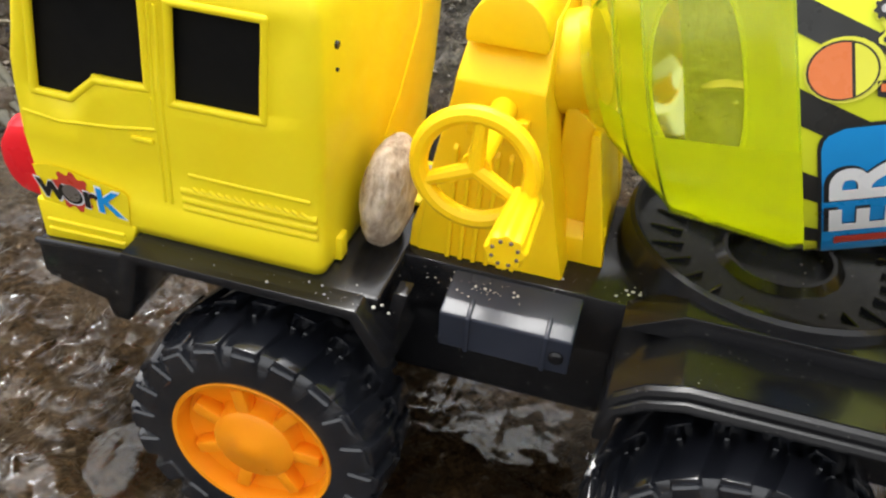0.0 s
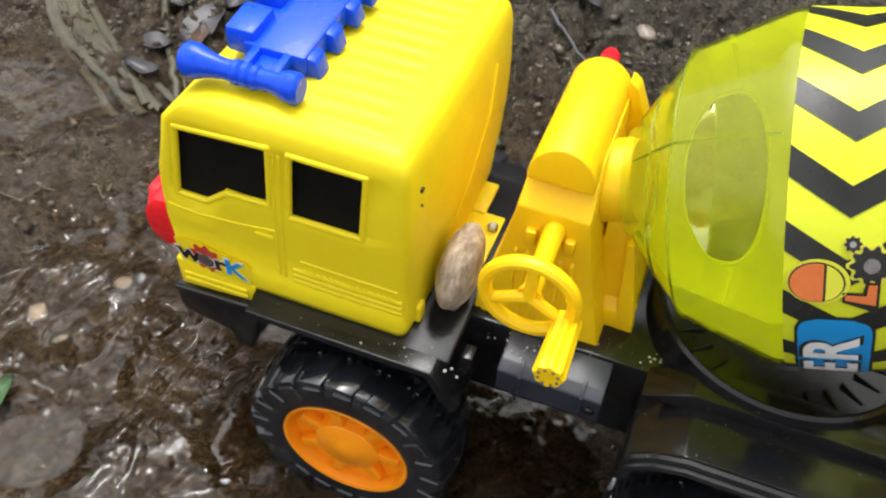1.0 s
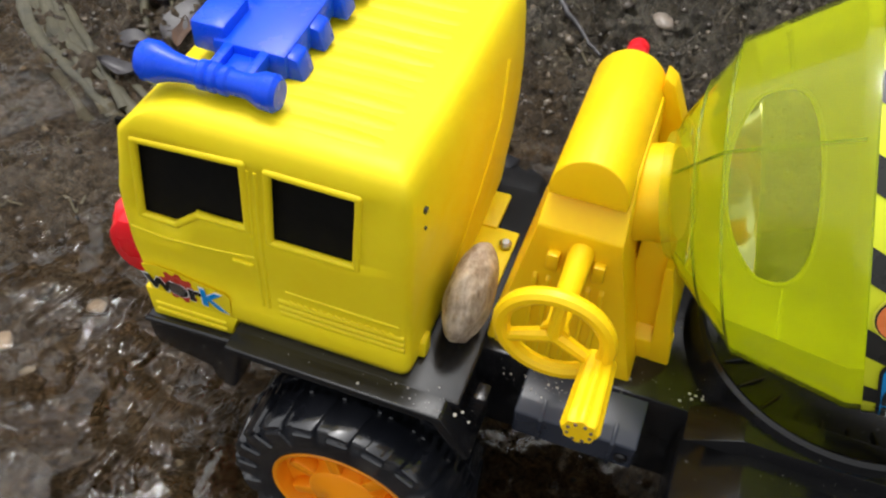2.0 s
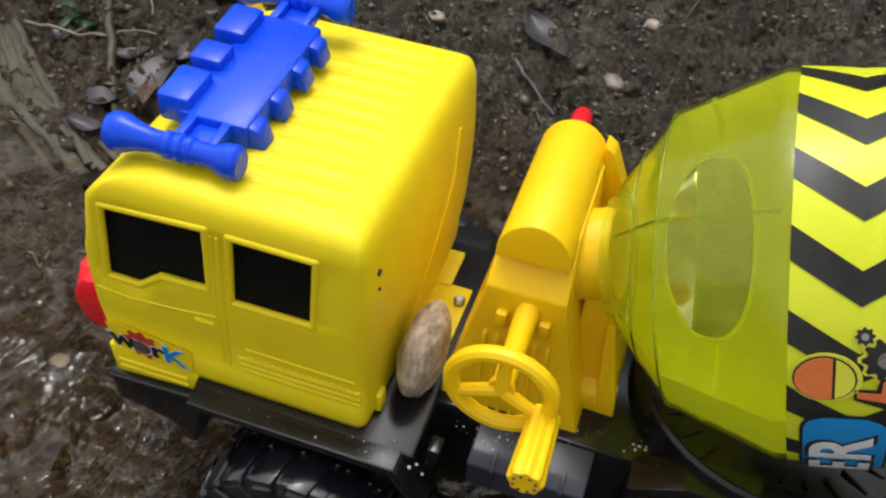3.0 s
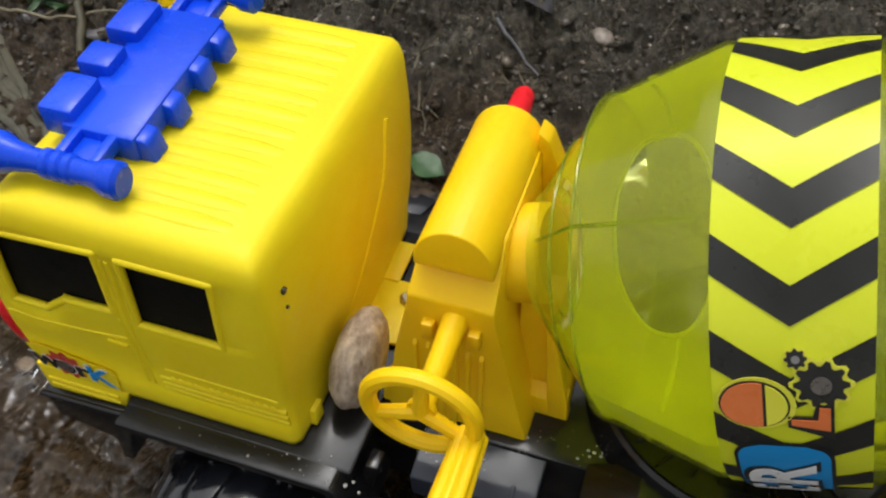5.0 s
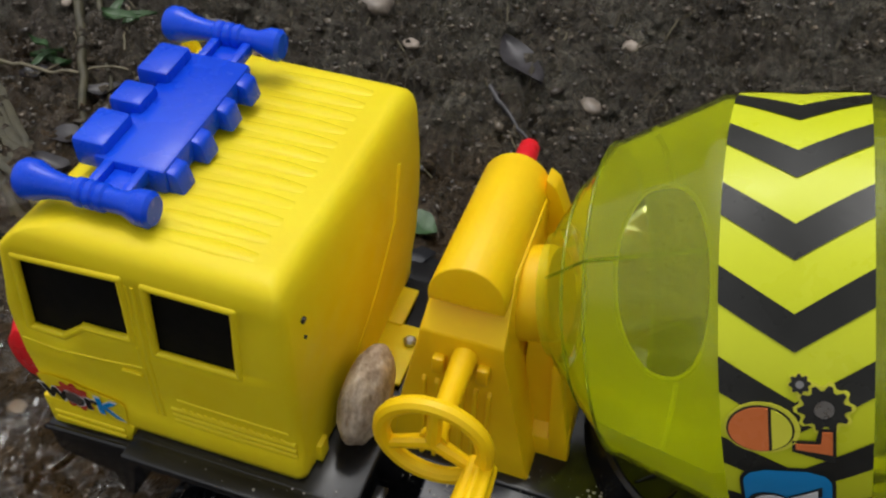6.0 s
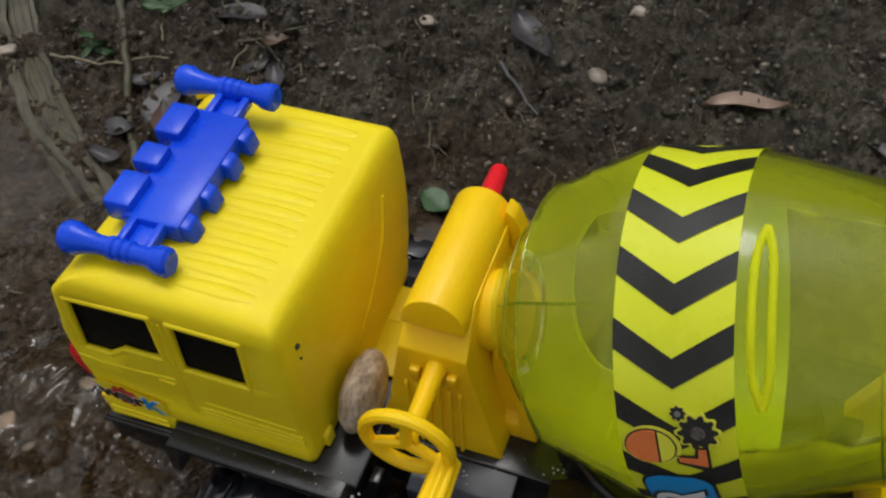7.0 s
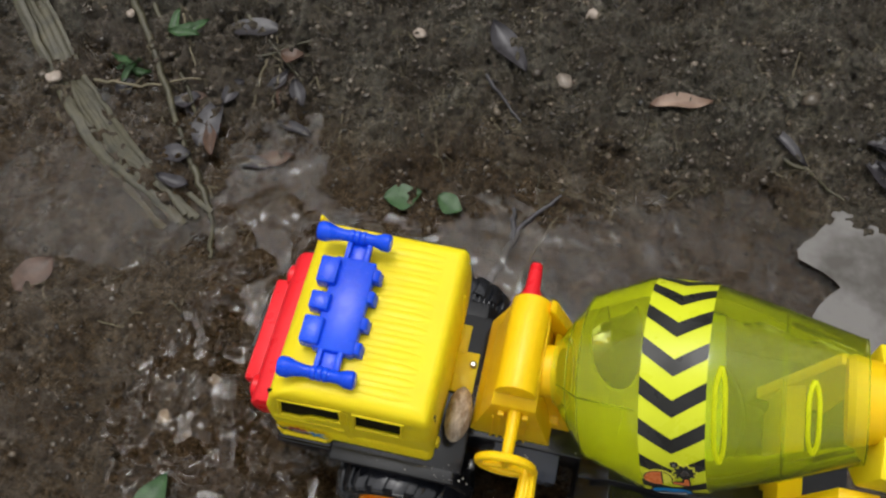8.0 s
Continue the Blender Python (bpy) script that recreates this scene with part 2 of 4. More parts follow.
# ---- mesh helpers ----
def part(name, bm, mat, parent=None, label="", smooth=35):
    me = bpy.data.meshes.new(name)
    bmesh.ops.recalc_face_normals(bm, faces=bm.faces)
    bm.to_mesh(me)
    bm.free()
    return place(name, me, mat, parent, label, smooth)


def place(name, me, mat, parent=None, label="", smooth=35):
    if not me.materials:
        me.materials.append(mat)
    if smooth:
        me.shade_smooth()
        me.set_sharp_from_angle(angle=radians(smooth))
    ob = new(name, me)
    if parent:
        ob.parent = parent
        if not parent.parent:
            ob.matrix_parent_inverse = parent.matrix_basis.inverted()
    if label:
        ob["label"] = label
    return ob


def merge(bm, other):
    me = bpy.data.meshes.new("join")
    other.to_mesh(me)
    other.free()
    bm.from_mesh(me)
    bpy.data.meshes.remove(me)
    return bm


def box(x0, x1, y0, y1, z0, z1, bev=0.0, seg=2):
    bm = bmesh.new()
    bmesh.ops.create_cube(bm, size=1.0, matrix=Matrix.Translation(((x0 + x1) / 2, (y0 + y1) / 2, (z0 + z1) / 2)) @ Matrix.Diagonal((x1 - x0, y1 - y0, z1 - z0, 1)))
    if bev:
        bmesh.ops.bevel(bm, geom=bm.edges[:], offset=bev, segments=seg, affect='EDGES', profile=0.5)
    return bm


def prism(pts, axis, a, b, bev=0.0, taper=1.0):
    """Closed outline extruded along an axis from a to b; taper shrinks the far end about its centre."""
    bm = bmesh.new()
    cx = sum(p[0] for p in pts) / len(pts)
    cy = sum(p[1] for p in pts) / len(pts)

    def at(p, v, k):
        u, w = cx + (p[0] - cx) * k, cy + (p[1] - cy) * k
        return {"x": (v, u, w), "y": (u, v, w), "z": (u, w, v)}[axis]
    lo = [bm.verts.new(at(p, a, 1.0)) for p in pts]
    hi = [bm.verts.new(at(p, b, taper)) for p in pts]
    bm.faces.new(lo)
    bm.faces.new(hi[::-1])
    for i in range(len(pts)):
        j = (i + 1) % len(pts)
        bm.faces.new((lo[i], hi[i], hi[j], lo[j]))
    bmesh.ops.recalc_face_normals(bm, faces=bm.faces)
    if bev:
        bmesh.ops.bevel(bm, geom=bm.edges[:], offset=bev, segments=2, affect='EDGES', profile=0.5)
    return bm


def revolve(profile, n=48, m=Matrix.Identity(4), keep=None, close=False):
    """profile: (radius, along) turned about local z, then placed by m. keep(along, angle) leaves holes."""
    bm = bmesh.new()
    rows = []
    for r, s in profile:
        if r < 1e-6:
            rows.append([bm.verts.new(m @ Vector((0, 0, s)))])
        else:
            rows.append([bm.verts.new(m @ Vector((r * math.cos(2 * math.pi * i / n), r * math.sin(2 * math.pi * i / n), s))) for i in range(n)])
    pairs = list(zip(rows, rows[1:])) + ([(rows[-1], rows[0])] if close else [])
    for k, (a, b) in enumerate(pairs):
        for i in range(n):
            j = (i + 1) % n
            if keep and not keep((profile[k][1] + profile[(k + 1) % len(profile)][1]) / 2, 2 * math.pi * (i + 0.5) / n):
                continue
            f = [a[i % len(a)], a[j % len(a)], b[j % len(b)], b[i % len(b)]]
            f = [v for q, v in enumerate(f) if v not in f[:q]]
            if len(f) > 2:
                bm.faces.new(f)
    return bm


def tube(points, radii, n=8, flat=1.0):
    """A round rod along points, with caps."""
    bm = bmesh.new()
    points = [Vector(p) for p in points]
    if not isinstance(radii, (list, tuple)):
        radii = [radii] * len(points)
    rows = []
    for i, p in enumerate(points):
        d = (points[min(i + 1, len(points) - 1)] - points[max(i - 1, 0)]).normalized()
        s = d.cross(Vector((0, 0, 1)))
        s = s.normalized() if s.length > 1e-4 else Vector((1, 0, 0))
        u = s.cross(d).normalized()
        rows.append([bm.verts.new(p + radii[i] * (math.cos(2 * math.pi * k / n) * s + flat * math.sin(2 * math.pi * k / n) * u)) for k in range(n)])
    for a, b in zip(rows, rows[1:]):
        for k in range(n):
            bm.faces.new((a[k], a[(k + 1) % n], b[(k + 1) % n], b[k]))
    bm.faces.new(rows[0][::-1])
    bm.faces.new(rows[-1])
    return bm


def torus(center, major, minor, axis="y", n=40, k=10):
    bm = bmesh.new()
    rows = []
    for i in range(n):
        a = 2 * math.pi * i / n
        row = []
        for j in range(k):
            b = 2 * math.pi * j / k
            r = major + minor * math.cos(b)
            q = {"y": (r * math.cos(a), minor * math.sin(b), r * math.sin(a)), "z": (r * math.cos(a), r * math.sin(a), minor * math.sin(b))}[axis]
            row.append(bm.verts.new(Vector(center) + Vector(q)))
        rows.append(row)
    for i in range(n):
        for j in range(k):
            bm.faces.new((rows[i][j], rows[(i + 1) % n][j], rows[(i + 1) % n][(j + 1) % k], rows[i][(j + 1) % k]))
    return bm


def lathe_between(p, q, profile, n=32):
    """A turned body on the line from p to q; profile: (radius, share of the length)."""
    p, q = Vector(p), Vector(q)
    m = Matrix.Translation(p) @ (q - p).to_track_quat('Z', 'Y').to_matrix().to_4x4()
    return revolve([(r, s * (q - p).length) for r, s in profile], n, m)


def lettering(body, size, depth, fn):
    """Built-in font turned into a mesh whose points (u, v, w) go through fn."""
    cu = bpy.data.curves.new("letters", 'FONT')
    cu.body = body
    cu.size = size
    cu.extrude = depth
    cu.align_x = 'CENTER'
    cu.align_y = 'CENTER'
    cu.offset = size * 0.025
    ob = bpy.data.objects.new("letters", cu)
    scene.collection.objects.link(ob)
    dg = bpy.context.evaluated_depsgraph_get()
    dg.update()
    me = bpy.data.meshes.new_from_object(ob.evaluated_get(dg))
    bm = bmesh.new()
    bm.from_mesh(me)
    bpy.data.objects.remove(ob)
    bpy.data.curves.remove(cu)
    bpy.data.meshes.remove(me)
    bmesh.ops.subdivide_edges(bm, edges=[e for e in bm.edges if e.calc_length() > size * 0.2], cuts=2)
    bmesh.ops.triangulate(bm, faces=bm.faces[:])
    for v in bm.verts:
        v.co = Vector(fn(*v.co))
    return bm


def plate(pts, depth, fn, cuts=0):
    """A flat outline (u, v) with thickness, carried by fn(u, v, w)."""
    bm = bmesh.new()
    f = bm.faces.new([bm.verts.new((u, v, depth)) for u, v in pts])
    r = bmesh.ops.extrude_face_region(bm, geom=[f])
    for v in r["geom"]:
        if isinstance(v, bmesh.types.BMVert):
            v.co.z = 0.0
    if cuts:
        bmesh.ops.triangulate(bm, faces=bm.faces[:])
        bmesh.ops.subdivide_edges(bm, edges=bm.edges[:], cuts=cuts, use_grid_fill=True)
    for v in bm.verts:
        v.co = Vector(fn(*v.co))
    return bm


def gear_outline(cx, cy, r, teeth, depth=0.22):
    out = []
    for i in range(teeth * 4):
        a = 2 * math.pi * i / (teeth * 4)
        k = r if i % 4 in (0, 1) else r * (1 - depth)
        out.append((cx + k * math.cos(a), cy + k * math.sin(a)))
    return out


def ring_outline(cx, cy, rx, ry, n=24):
    return [(cx + rx * math.cos(2 * math.pi * i / n), cy + ry * math.sin(2 * math.pi * i / n)) for i in range(n)]


# ---- ground: one sheet of wet mud, a shallow run of water, a gritty bank behind ----
def smoothstep(a, b, v):
    t = np.clip((v - a) / (b - a), 0, 1)
    return t * t * (3 - 2 * t)


class Field:
    """Smooth random heights on a lattice."""
    def __init__(self, seed):
        self.g = np.random.default_rng(seed).random((256, 256))

    def at(self, x, y):
        xi, yi = np.floor(x).astype(int), np.floor(y).astype(int)
        fx, fy = x - xi, y - yi
        fx, fy = fx * fx * (3 - 2 * fx), fy * fy * (3 - 2 * fy)
        g = self.g
        a, b = g[xi % 256, yi % 256], g[(xi + 1) % 256, yi % 256]
        c, d = g[xi % 256, (yi + 1) % 256], g[(xi + 1) % 256, (yi + 1) % 256]
        return (a * (1 - fx) + b * fx) * (1 - fy) + (c * (1 - fx) + d * fx) * fy - 0.5


FIELDS = [Field(i) for i in range(6)]
WATER_Z = -0.043


def height(x, y):
    x, y = np.asarray(x, float), np.asarray(y, float)
    far = np.clip(np.maximum(abs(x), abs(y)) - 1.5, 0, 3) / 3
    z = -0.052 + 0.040 * smoothstep(0.16, 0.48, y - 0.06 * np.sin(x * 7) - 0.16 * smoothstep(-0.12, -0.34, x)) + 0.03 * smoothstep(0.4, 0.9, y)
    z += 0.013 * smoothstep(-0.27, -0.41, x)
    z += 0.012 * np.exp(-(((x - 0.45) / 0.2) ** 2 + ((y - 0.24) / 0.14) ** 2))
    z -= 0.036 * np.exp(-(((x - 0.450) / 0.105) ** 2 + ((y - 0.275) / 0.070) ** 2))
    z -= 0.022 * np.exp(-(((x + 0.40) / 0.07) ** 2 + ((y - 0.17) / 0.05) ** 2))
    z -= 0.009 * np.exp(-(((x + 0.20) / 0.11) ** 2 + (y / 0.13) ** 2))
    rough = 0.45 + 1.35 * smoothstep(0.18, 0.42, y) + 0.5 * smoothstep(-0.22, -0.4, x) * 1.4
    z += FIELDS[0].at(x * 6 + 50, y * 6 + 50) * 0.018
    z += FIELDS[1].at(x * 17 + 90, y * 17 + 90) * 0.013 * rough
    z += (0.22 - abs(FIELDS[2].at(x * 45 + 20, y * 45 + 20))) * 0.020 * rough
    z += (0.22 - abs(FIELDS[3].at(x * 105 + 70, y * 105 + 70))) * 0.014 * rough
    z += FIELDS[4].at(x * 230 + 30, y * 230 + 30) * 0.0050 * rough
    # added slope out of view behind the bank, hides low sky from reflections
    z += 1.4 * np.clip(y - 0.85, 0, 1.7)
    return z + far * FIELDS[5].at(x * 0.7, y * 0.7) * 0.1


def spaced(lo, hi, step, reach, grow=1.25):
    mid = list(np.arange(lo, hi, step))
    out_hi, out_lo, s = [mid[-1]], [mid[0]], step
    while out_hi[-1] < reach:
        s *= grow
        out_hi.append(out_hi[-1] + s)
        out_lo.append(out_lo[-1] - s)
    return np.array(out_lo[:0:-1] + mid + out_hi[1:])


def build_ground():
    xs, ys = spaced(-0.72, 0.56, 0.0028, 60), spaced(-0.30, 0.75, 0.0028, 60)
    X, Y = np.meshgrid(xs, ys, indexing="ij")
    Z = height(X, Y)
    nx, ny = X.shape
    co = np.stack([X, Y, Z], -1).reshape(-1, 3)
    idx = np.arange(nx * ny).reshape(nx, ny)
    quads = np.stack([idx[:-1, :-1], idx[1:, :-1], idx[1:, 1:], idx[:-1, 1:]], -1).reshape(-1, 4)
    me = bpy.data.meshes.new("ground")
    me.from_pydata(co.tolist(), [], quads.tolist())
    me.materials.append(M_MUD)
    me.shade_smooth()
    tagged(new("ground", me), "dark brown wet muddy ground with grit", "ground", kind="structure")


build_ground()


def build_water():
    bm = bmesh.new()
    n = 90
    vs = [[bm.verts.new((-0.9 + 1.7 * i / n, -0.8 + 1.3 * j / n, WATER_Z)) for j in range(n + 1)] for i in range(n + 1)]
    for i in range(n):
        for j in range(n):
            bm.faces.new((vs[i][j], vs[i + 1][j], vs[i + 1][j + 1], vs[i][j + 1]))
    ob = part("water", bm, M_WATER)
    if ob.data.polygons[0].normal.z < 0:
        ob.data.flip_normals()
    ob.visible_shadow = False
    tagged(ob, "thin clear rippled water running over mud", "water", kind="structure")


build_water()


def build_puddle():
    bm = bmesh.new()
    rng = random.Random(8)
    rim = []
    for k in range(48):
        a = 2 * math.pi * k / 48
        q = 1 + 0.20 * math.sin(3 * a + 1) + 0.14 * math.sin(7 * a) + rng.uniform(-0.04, 0.04)
        rim.append(bm.verts.new((0.480 + 0.125 * q * math.cos(a), 0.270 + 0.088 * q * math.sin(a), -0.0390)))
    bm.faces.new(rim)
    pud = part("puddle", bm, M_SKY_PUDDLE)
    if pud.data.polygons[0].normal.z < 0:
        pud.data.flip_normals()
    tagged(pud, "puddle among wet stones, sky reflection painted grey", "puddle", kind="structure")


build_puddle()

# ---- the toy truck ----
truck = new("toy_truck")
truck.location = (0.1, 0, -0.045)
truck.matrix_basis = Matrix.Translation((0.1, 0, -0.045))
tagged(truck, "yellow plastic toy cement mixer truck standing in muddy water", "toy truck")

# cab: a lofted shell with real window openings
SIDE_X = [-0.1240, -0.1085, -0.0955, -0.0718, -0.0592, -0.0218]
LEAN = [0.19, 0.10, 0.09, 0.085, 0.10, 0.085]  # the window posts lean to the rear
CAB_LEVELS = [  # z, front, rear, half width, corner radius
    (0.099, -0.1370, 0.002, 0.0700, 0.0050),
    (0.104, -0.1375, 0.003, 0.0712, 0.0050),
    (0.1165, -0.1380, 0.0030, 0.0714, 0.0050),
    (0.1180, -0.1380, 0.0028, 0.0704, 0.0050),
    (0.140, -0.1385, 0.0035, 0.0722, 0.0055),
    (0.1645, -0.1365, 0.0042, 0.0738, 0.0060),
    (0.1720, -0.1355, 0.0044, 0.0741, 0.0060),
    (0.1765, -0.1350, 0.0045, 0.0743, 0.0060),
    (0.190, -0.1310, 0.0046, 0.0748, 0.0062),
    (0.2130, -0.1255, 0.0042, 0.0752, 0.0060),
    (0.2175, -0.1215, 0.0036, 0.0746, 0.0045),
    (0.2225, -0.1165, 0.0024, 0.0734, 0.0038),
    (0.2255, -0.1110, 0.0010, 0.0718, 0.0034),
    (0.2277, -0.1030, -0.0010, 0.0690, 0.0055),
    (0.2288, -0.0920, -0.0040, 0.0645, 0.0055),
]
FAR = 0.006  # the far flank lies this much further out


def build_cab():
    bm = bmesh.new()
    rows = []
    for z, f, r, hy, rad in CAB_LEVELS:
        rf = rad * 0.8
        swell = 0.0030 * float(np.interp(z, [0.105, 0.135, 0.155, 0.19, 0.2255], [0, 0.8, 1, 0.7, 0]))
        near = [(f + rf - rf * math.cos(a), -hy + rf - rf * math.sin(a)) for a in (0.1, 0.5, 1.0, 1.4)]
        k = max(SIDE_X[0], f + rf)
        rise = min(max(z - 0.172, -0.008), 0.041)
        near += [(max(x + c * rise, k + 0.0006 * i), -hy) for i, (x, c) in enumerate(zip(SIDE_X, LEAN))]
        near += [(r - rad + rad * math.sin(a), -hy + rad - rad * math.cos(a)) for a in (0.1, 0.55, 1.0, 1.45)]
        back = [(r + 0.0012 * (1 - (2 * q - 1) ** 2) + swell * float(smoothstep(0.0, 0.8, q)), -hy + rad + (2 * hy + FAR - 2 * rad) * q) for q in (0.12, 0.3, 0.5, 0.7, 0.88)]
        far = [(x + (swell if x > -0.012 else 0), -y + FAR) for x, y in near[::-1]]
        front = [(f, (hy - rf) * (1 - 2 * q)) for q in (0.15, 0.4, 0.6, 0.85)]
        rows.append([bm.verts.new((x, y, z)) for x, y in near + back + far + front])
    n = len(rows[0])
    far0 = 14 + 5
    for k in range(len(rows) - 1):
        zc = (CAB_LEVELS[k][0] + CAB_LEVELS[k + 1][0]) / 2
        for i in range(n):
            j = (i + 1) % n
            q = (rows[k][i], rows[k][j], rows[k + 1][j], rows[k + 1][i])
            col = None
            if 4 <= i < 9:
                col = i - 4
            elif far0 <= i < far0 + 14:
                m = 13 - (i - far0) - 1
                col = m - 4 if 4 <= m < 9 else None
            gone = False
            tri = None
            if col is not None:
                if col in (0, 1, 2) and 0.1765 < zc < 0.2130:
                    gone = True
                if col == 0 and 0.1645 < zc < 0.1765:
                    gone = True
                if col == 1 and 0.1645 < zc < 0.1765:
                    tri = True
                if col == 4 and 0.1720 < zc < 0.2130:
                    gone = True
            if gone or (tri and zc > 0.1720):
                continue
            if tri:
                q = q[:3] if i < 14 else (q[0], q[1], q[3])
            bm.faces.new(q)
    bm.faces.new(rows[-1])
    cab = part("cab", bm, M_CAB, truck, "lemon yellow cab shell with two side windows", 40)
    sol = cab.modifiers.new("wall", 'SOLIDIFY')
    sol.thickness = 0.002
    sol.offset = -1
    return cab


cab = build_cab()


def side_y(z):
    return float(np.interp(z, [c[0] for c in CAB_LEVELS], [c[3] for c in CAB_LEVELS]))


def flank(s, d):
    return s * d + (FAR if s > 0 else 0)


for s in (-1, 1):
    def wy(z, d, s=s):
        return s * (0.0738 + (z - 0.167) * 0.033 + d) + (FAR if s > 0 else 0)
    # mouldings round the openings
    for pts in ([(-0.1172, 0.2112), (-0.0668, 0.2146), (-0.0698, 0.1752), (-0.0945, 0.1740), (-0.1075, 0.1632), (-0.1252, 0.1636)],
                [(-0.0562, 0.2138), (-0.0168, 0.2138), (-0.0198, 0.1710), (-0.0606, 0.1706)]):
        loop = pts + pts[:1]
        bm = bmesh.new()
        for a, b in zip(loop, loop[1:]):
            merge(bm, tube([(a[0], wy(a[1], -0.0010), a[1]), (b[0], wy(b[1], -0.0010), b[1])], 0.0019, 12))
        for a in pts:
            bmesh.ops.create_icosphere(bm, subdivisions=2, radius=0.0019, matrix=Matrix.Translation((a[0], wy(a[1], -0.0010), a[1])))
        part("window_frame", bm, M_CAB, cab, smooth=80)
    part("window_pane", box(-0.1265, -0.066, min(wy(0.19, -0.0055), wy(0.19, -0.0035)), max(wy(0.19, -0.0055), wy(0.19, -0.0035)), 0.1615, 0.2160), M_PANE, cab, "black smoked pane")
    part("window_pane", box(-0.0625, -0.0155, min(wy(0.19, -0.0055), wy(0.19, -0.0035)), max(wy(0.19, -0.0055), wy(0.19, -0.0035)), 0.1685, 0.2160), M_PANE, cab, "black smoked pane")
    # door handle, door seam, lower mouldings
    part("door_handle", box(-0.0815, -0.0710, *sorted((flank(s, 0.0722), flank(s, 0.0742))), 0.1495, 0.1520, 0.0008), M_CAB, cab)
    part("door_seam", tube([(-0.0650 + 0.07 * (z - 0.16), flank(s, side_y(z) - 0.0004), z) for z in (0.120, 0.14, 0.16, 0.18, 0.20, 0.212)], 0.0011, 10), M_CAB, cab, smooth=80)
    part("door_seam", tube([(-0.0682 + 0.07 * (z - 0.16), flank(s, side_y(z) - 0.0004), z) for z in (0.120, 0.14, 0.16, 0.18, 0.20, 0.212)], 0.0009, 10), M_CAB, cab, smooth=80)
    part("side_panel", tube([(-0.057, flank(s, side_y(0.136) - 0.0006), 0.1375), (-0.03, flank(s, side_y(0.136) - 0.0006), 0.1372), (-0.002, flank(s, side_y(0.136) - 0.0006), 0.1372)], 0.0014, 10), M_CAB, cab, smooth=80)
    for z in (0.1285, 0.1235, 0.1190):
        part("side_rib", tube([(-0.0620, flank(s, side_y(z) - 0.0011), z), (-0.03, flank(s, side_y(z) - 0.0009), z), (0.0005, flank(s, side_y(z) - 0.0012), z)], 0.0021, 12), M_CAB, cab, smooth=80)
    for k in range(14):
        part("rib_notch", tube([(-0.056 + 0.0038 * k, flank(s, side_y(0.134) - 0.0002), 0.1312), (-0.054 + 0.0038 * k, flank(s, side_y(0.133) - 0.0001), 0.1298)], 0.0009, 6), M_CAB, cab, smooth=80)
    part("door_recess_edge", tube([(-0.1330, flank(s, side_y(0.152) - 0.0003), 0.1528), (-0.116, flank(s, side_y(0.151) - 0.0003), 0.1508), (-0.090, flank(s, side_y(0.154) - 0.0003), 0.1535), (-0.069, flank(s, side_y(0.157) - 0.0003), 0.1570)], 0.0010, 8), M_CAB, cab, smooth=80)
    part("door_recess_edge", tube([(-0.069, flank(s, side_y(0.157) - 0.0003), 0.1570), (-0.0686, flank(s, side_y(0.17) - 0.0003), 0.172)], 0.0009, 8), M_CAB, cab, smooth=80)
    part("sill", prism([(-0.1375, 0.0845), (-0.0920, 0.0880), (-0.0875, 0.1020), (-0.1385, 0.1060)], "y", *sorted((flank(s, 0.060), flank(s, 0.0716))), 0.0010), M_CAB, cab)
    for z in (0.0905, 0.0955):
        part("sill_rib", tube([(-0.134, flank(s, 0.0714), z), (-0.094, flank(s, 0.0714), z + 0.001)], 0.0013, 8), M_CAB, cab, smooth=80)

# roof ribs
for i in range(12):
    y = -0.058 + i * 0.0110
    part("roof_rib", tube([(-0.062, y, 0.2280), (-0.03, y, 0.2283), (-0.014, y, 0.2279), (-0.0065, y, 0.2262)], [0.0040, 0.0046, 0.0040, 0.0016], 12, 0.30), M_CAB, cab, smooth=80)
part("front_skirt", box(-0.1385, -0.1300, -0.0600, 0.0660, 0.0845, 0.1040, 0.001), M_CAB, cab)
part("roof_fin", prism([(-0.125, 0.218), (-0.114, 0.222), (-0.121, 0.237), (-0.123, 0.237)], "y", 0.0745, 0.0790, 0.0008), M_CAB, cab)
# raised panel on the rear wall and its foot tabs
part("rear_crease", tube([(0.0035, -0.020, 0.120), (0.0062, 0.012, 0.150), (0.0074, 0.035, 0.178), (0.0060, 0.045, 0.205)], 0.0016, 10), M_CAB, cab, smooth=80)
part("rear_tab", box(0.0, 0.0125, 0.034, 0.0620, 0.1010, 0.1045, 0.001), M_CAB, cab)
part("rear_tab", box(0.0, 0.0250, -0.0040, 0.0365, 0.1005, 0.1030, 0.001), M_CAB, cab)
part("rear_tab", box(0.0, 0.006, -0.058, -0.050, 0.100, 0.112, 0.001), M_CAB, cab)
part("screw", lathe_between((0.0205, 0.024, 0.1030), (0.0205, 0.024, 0.1068), [(0.0024, 0), (0.0032, 0.1), (0.0034, 0.7), (0.002, 1), (0, 1)], 16), M_STEEL, cab, "small steel screw")
part("pin_hole", lathe_between((0.0000, -0.0600, 0.2035), (0.0058, -0.0602, 0.2025), [(0.0016, 0), (0.0016, 1), (0, 1)], 12), M_INK, cab)
part("pin_hole", lathe_between((0.0000, -0.0600, 0.1935), (0.0058, -0.0602, 0.1925), [(0.0008, 0), (0.0008, 1), (0, 1)], 12), M_INK, cab)
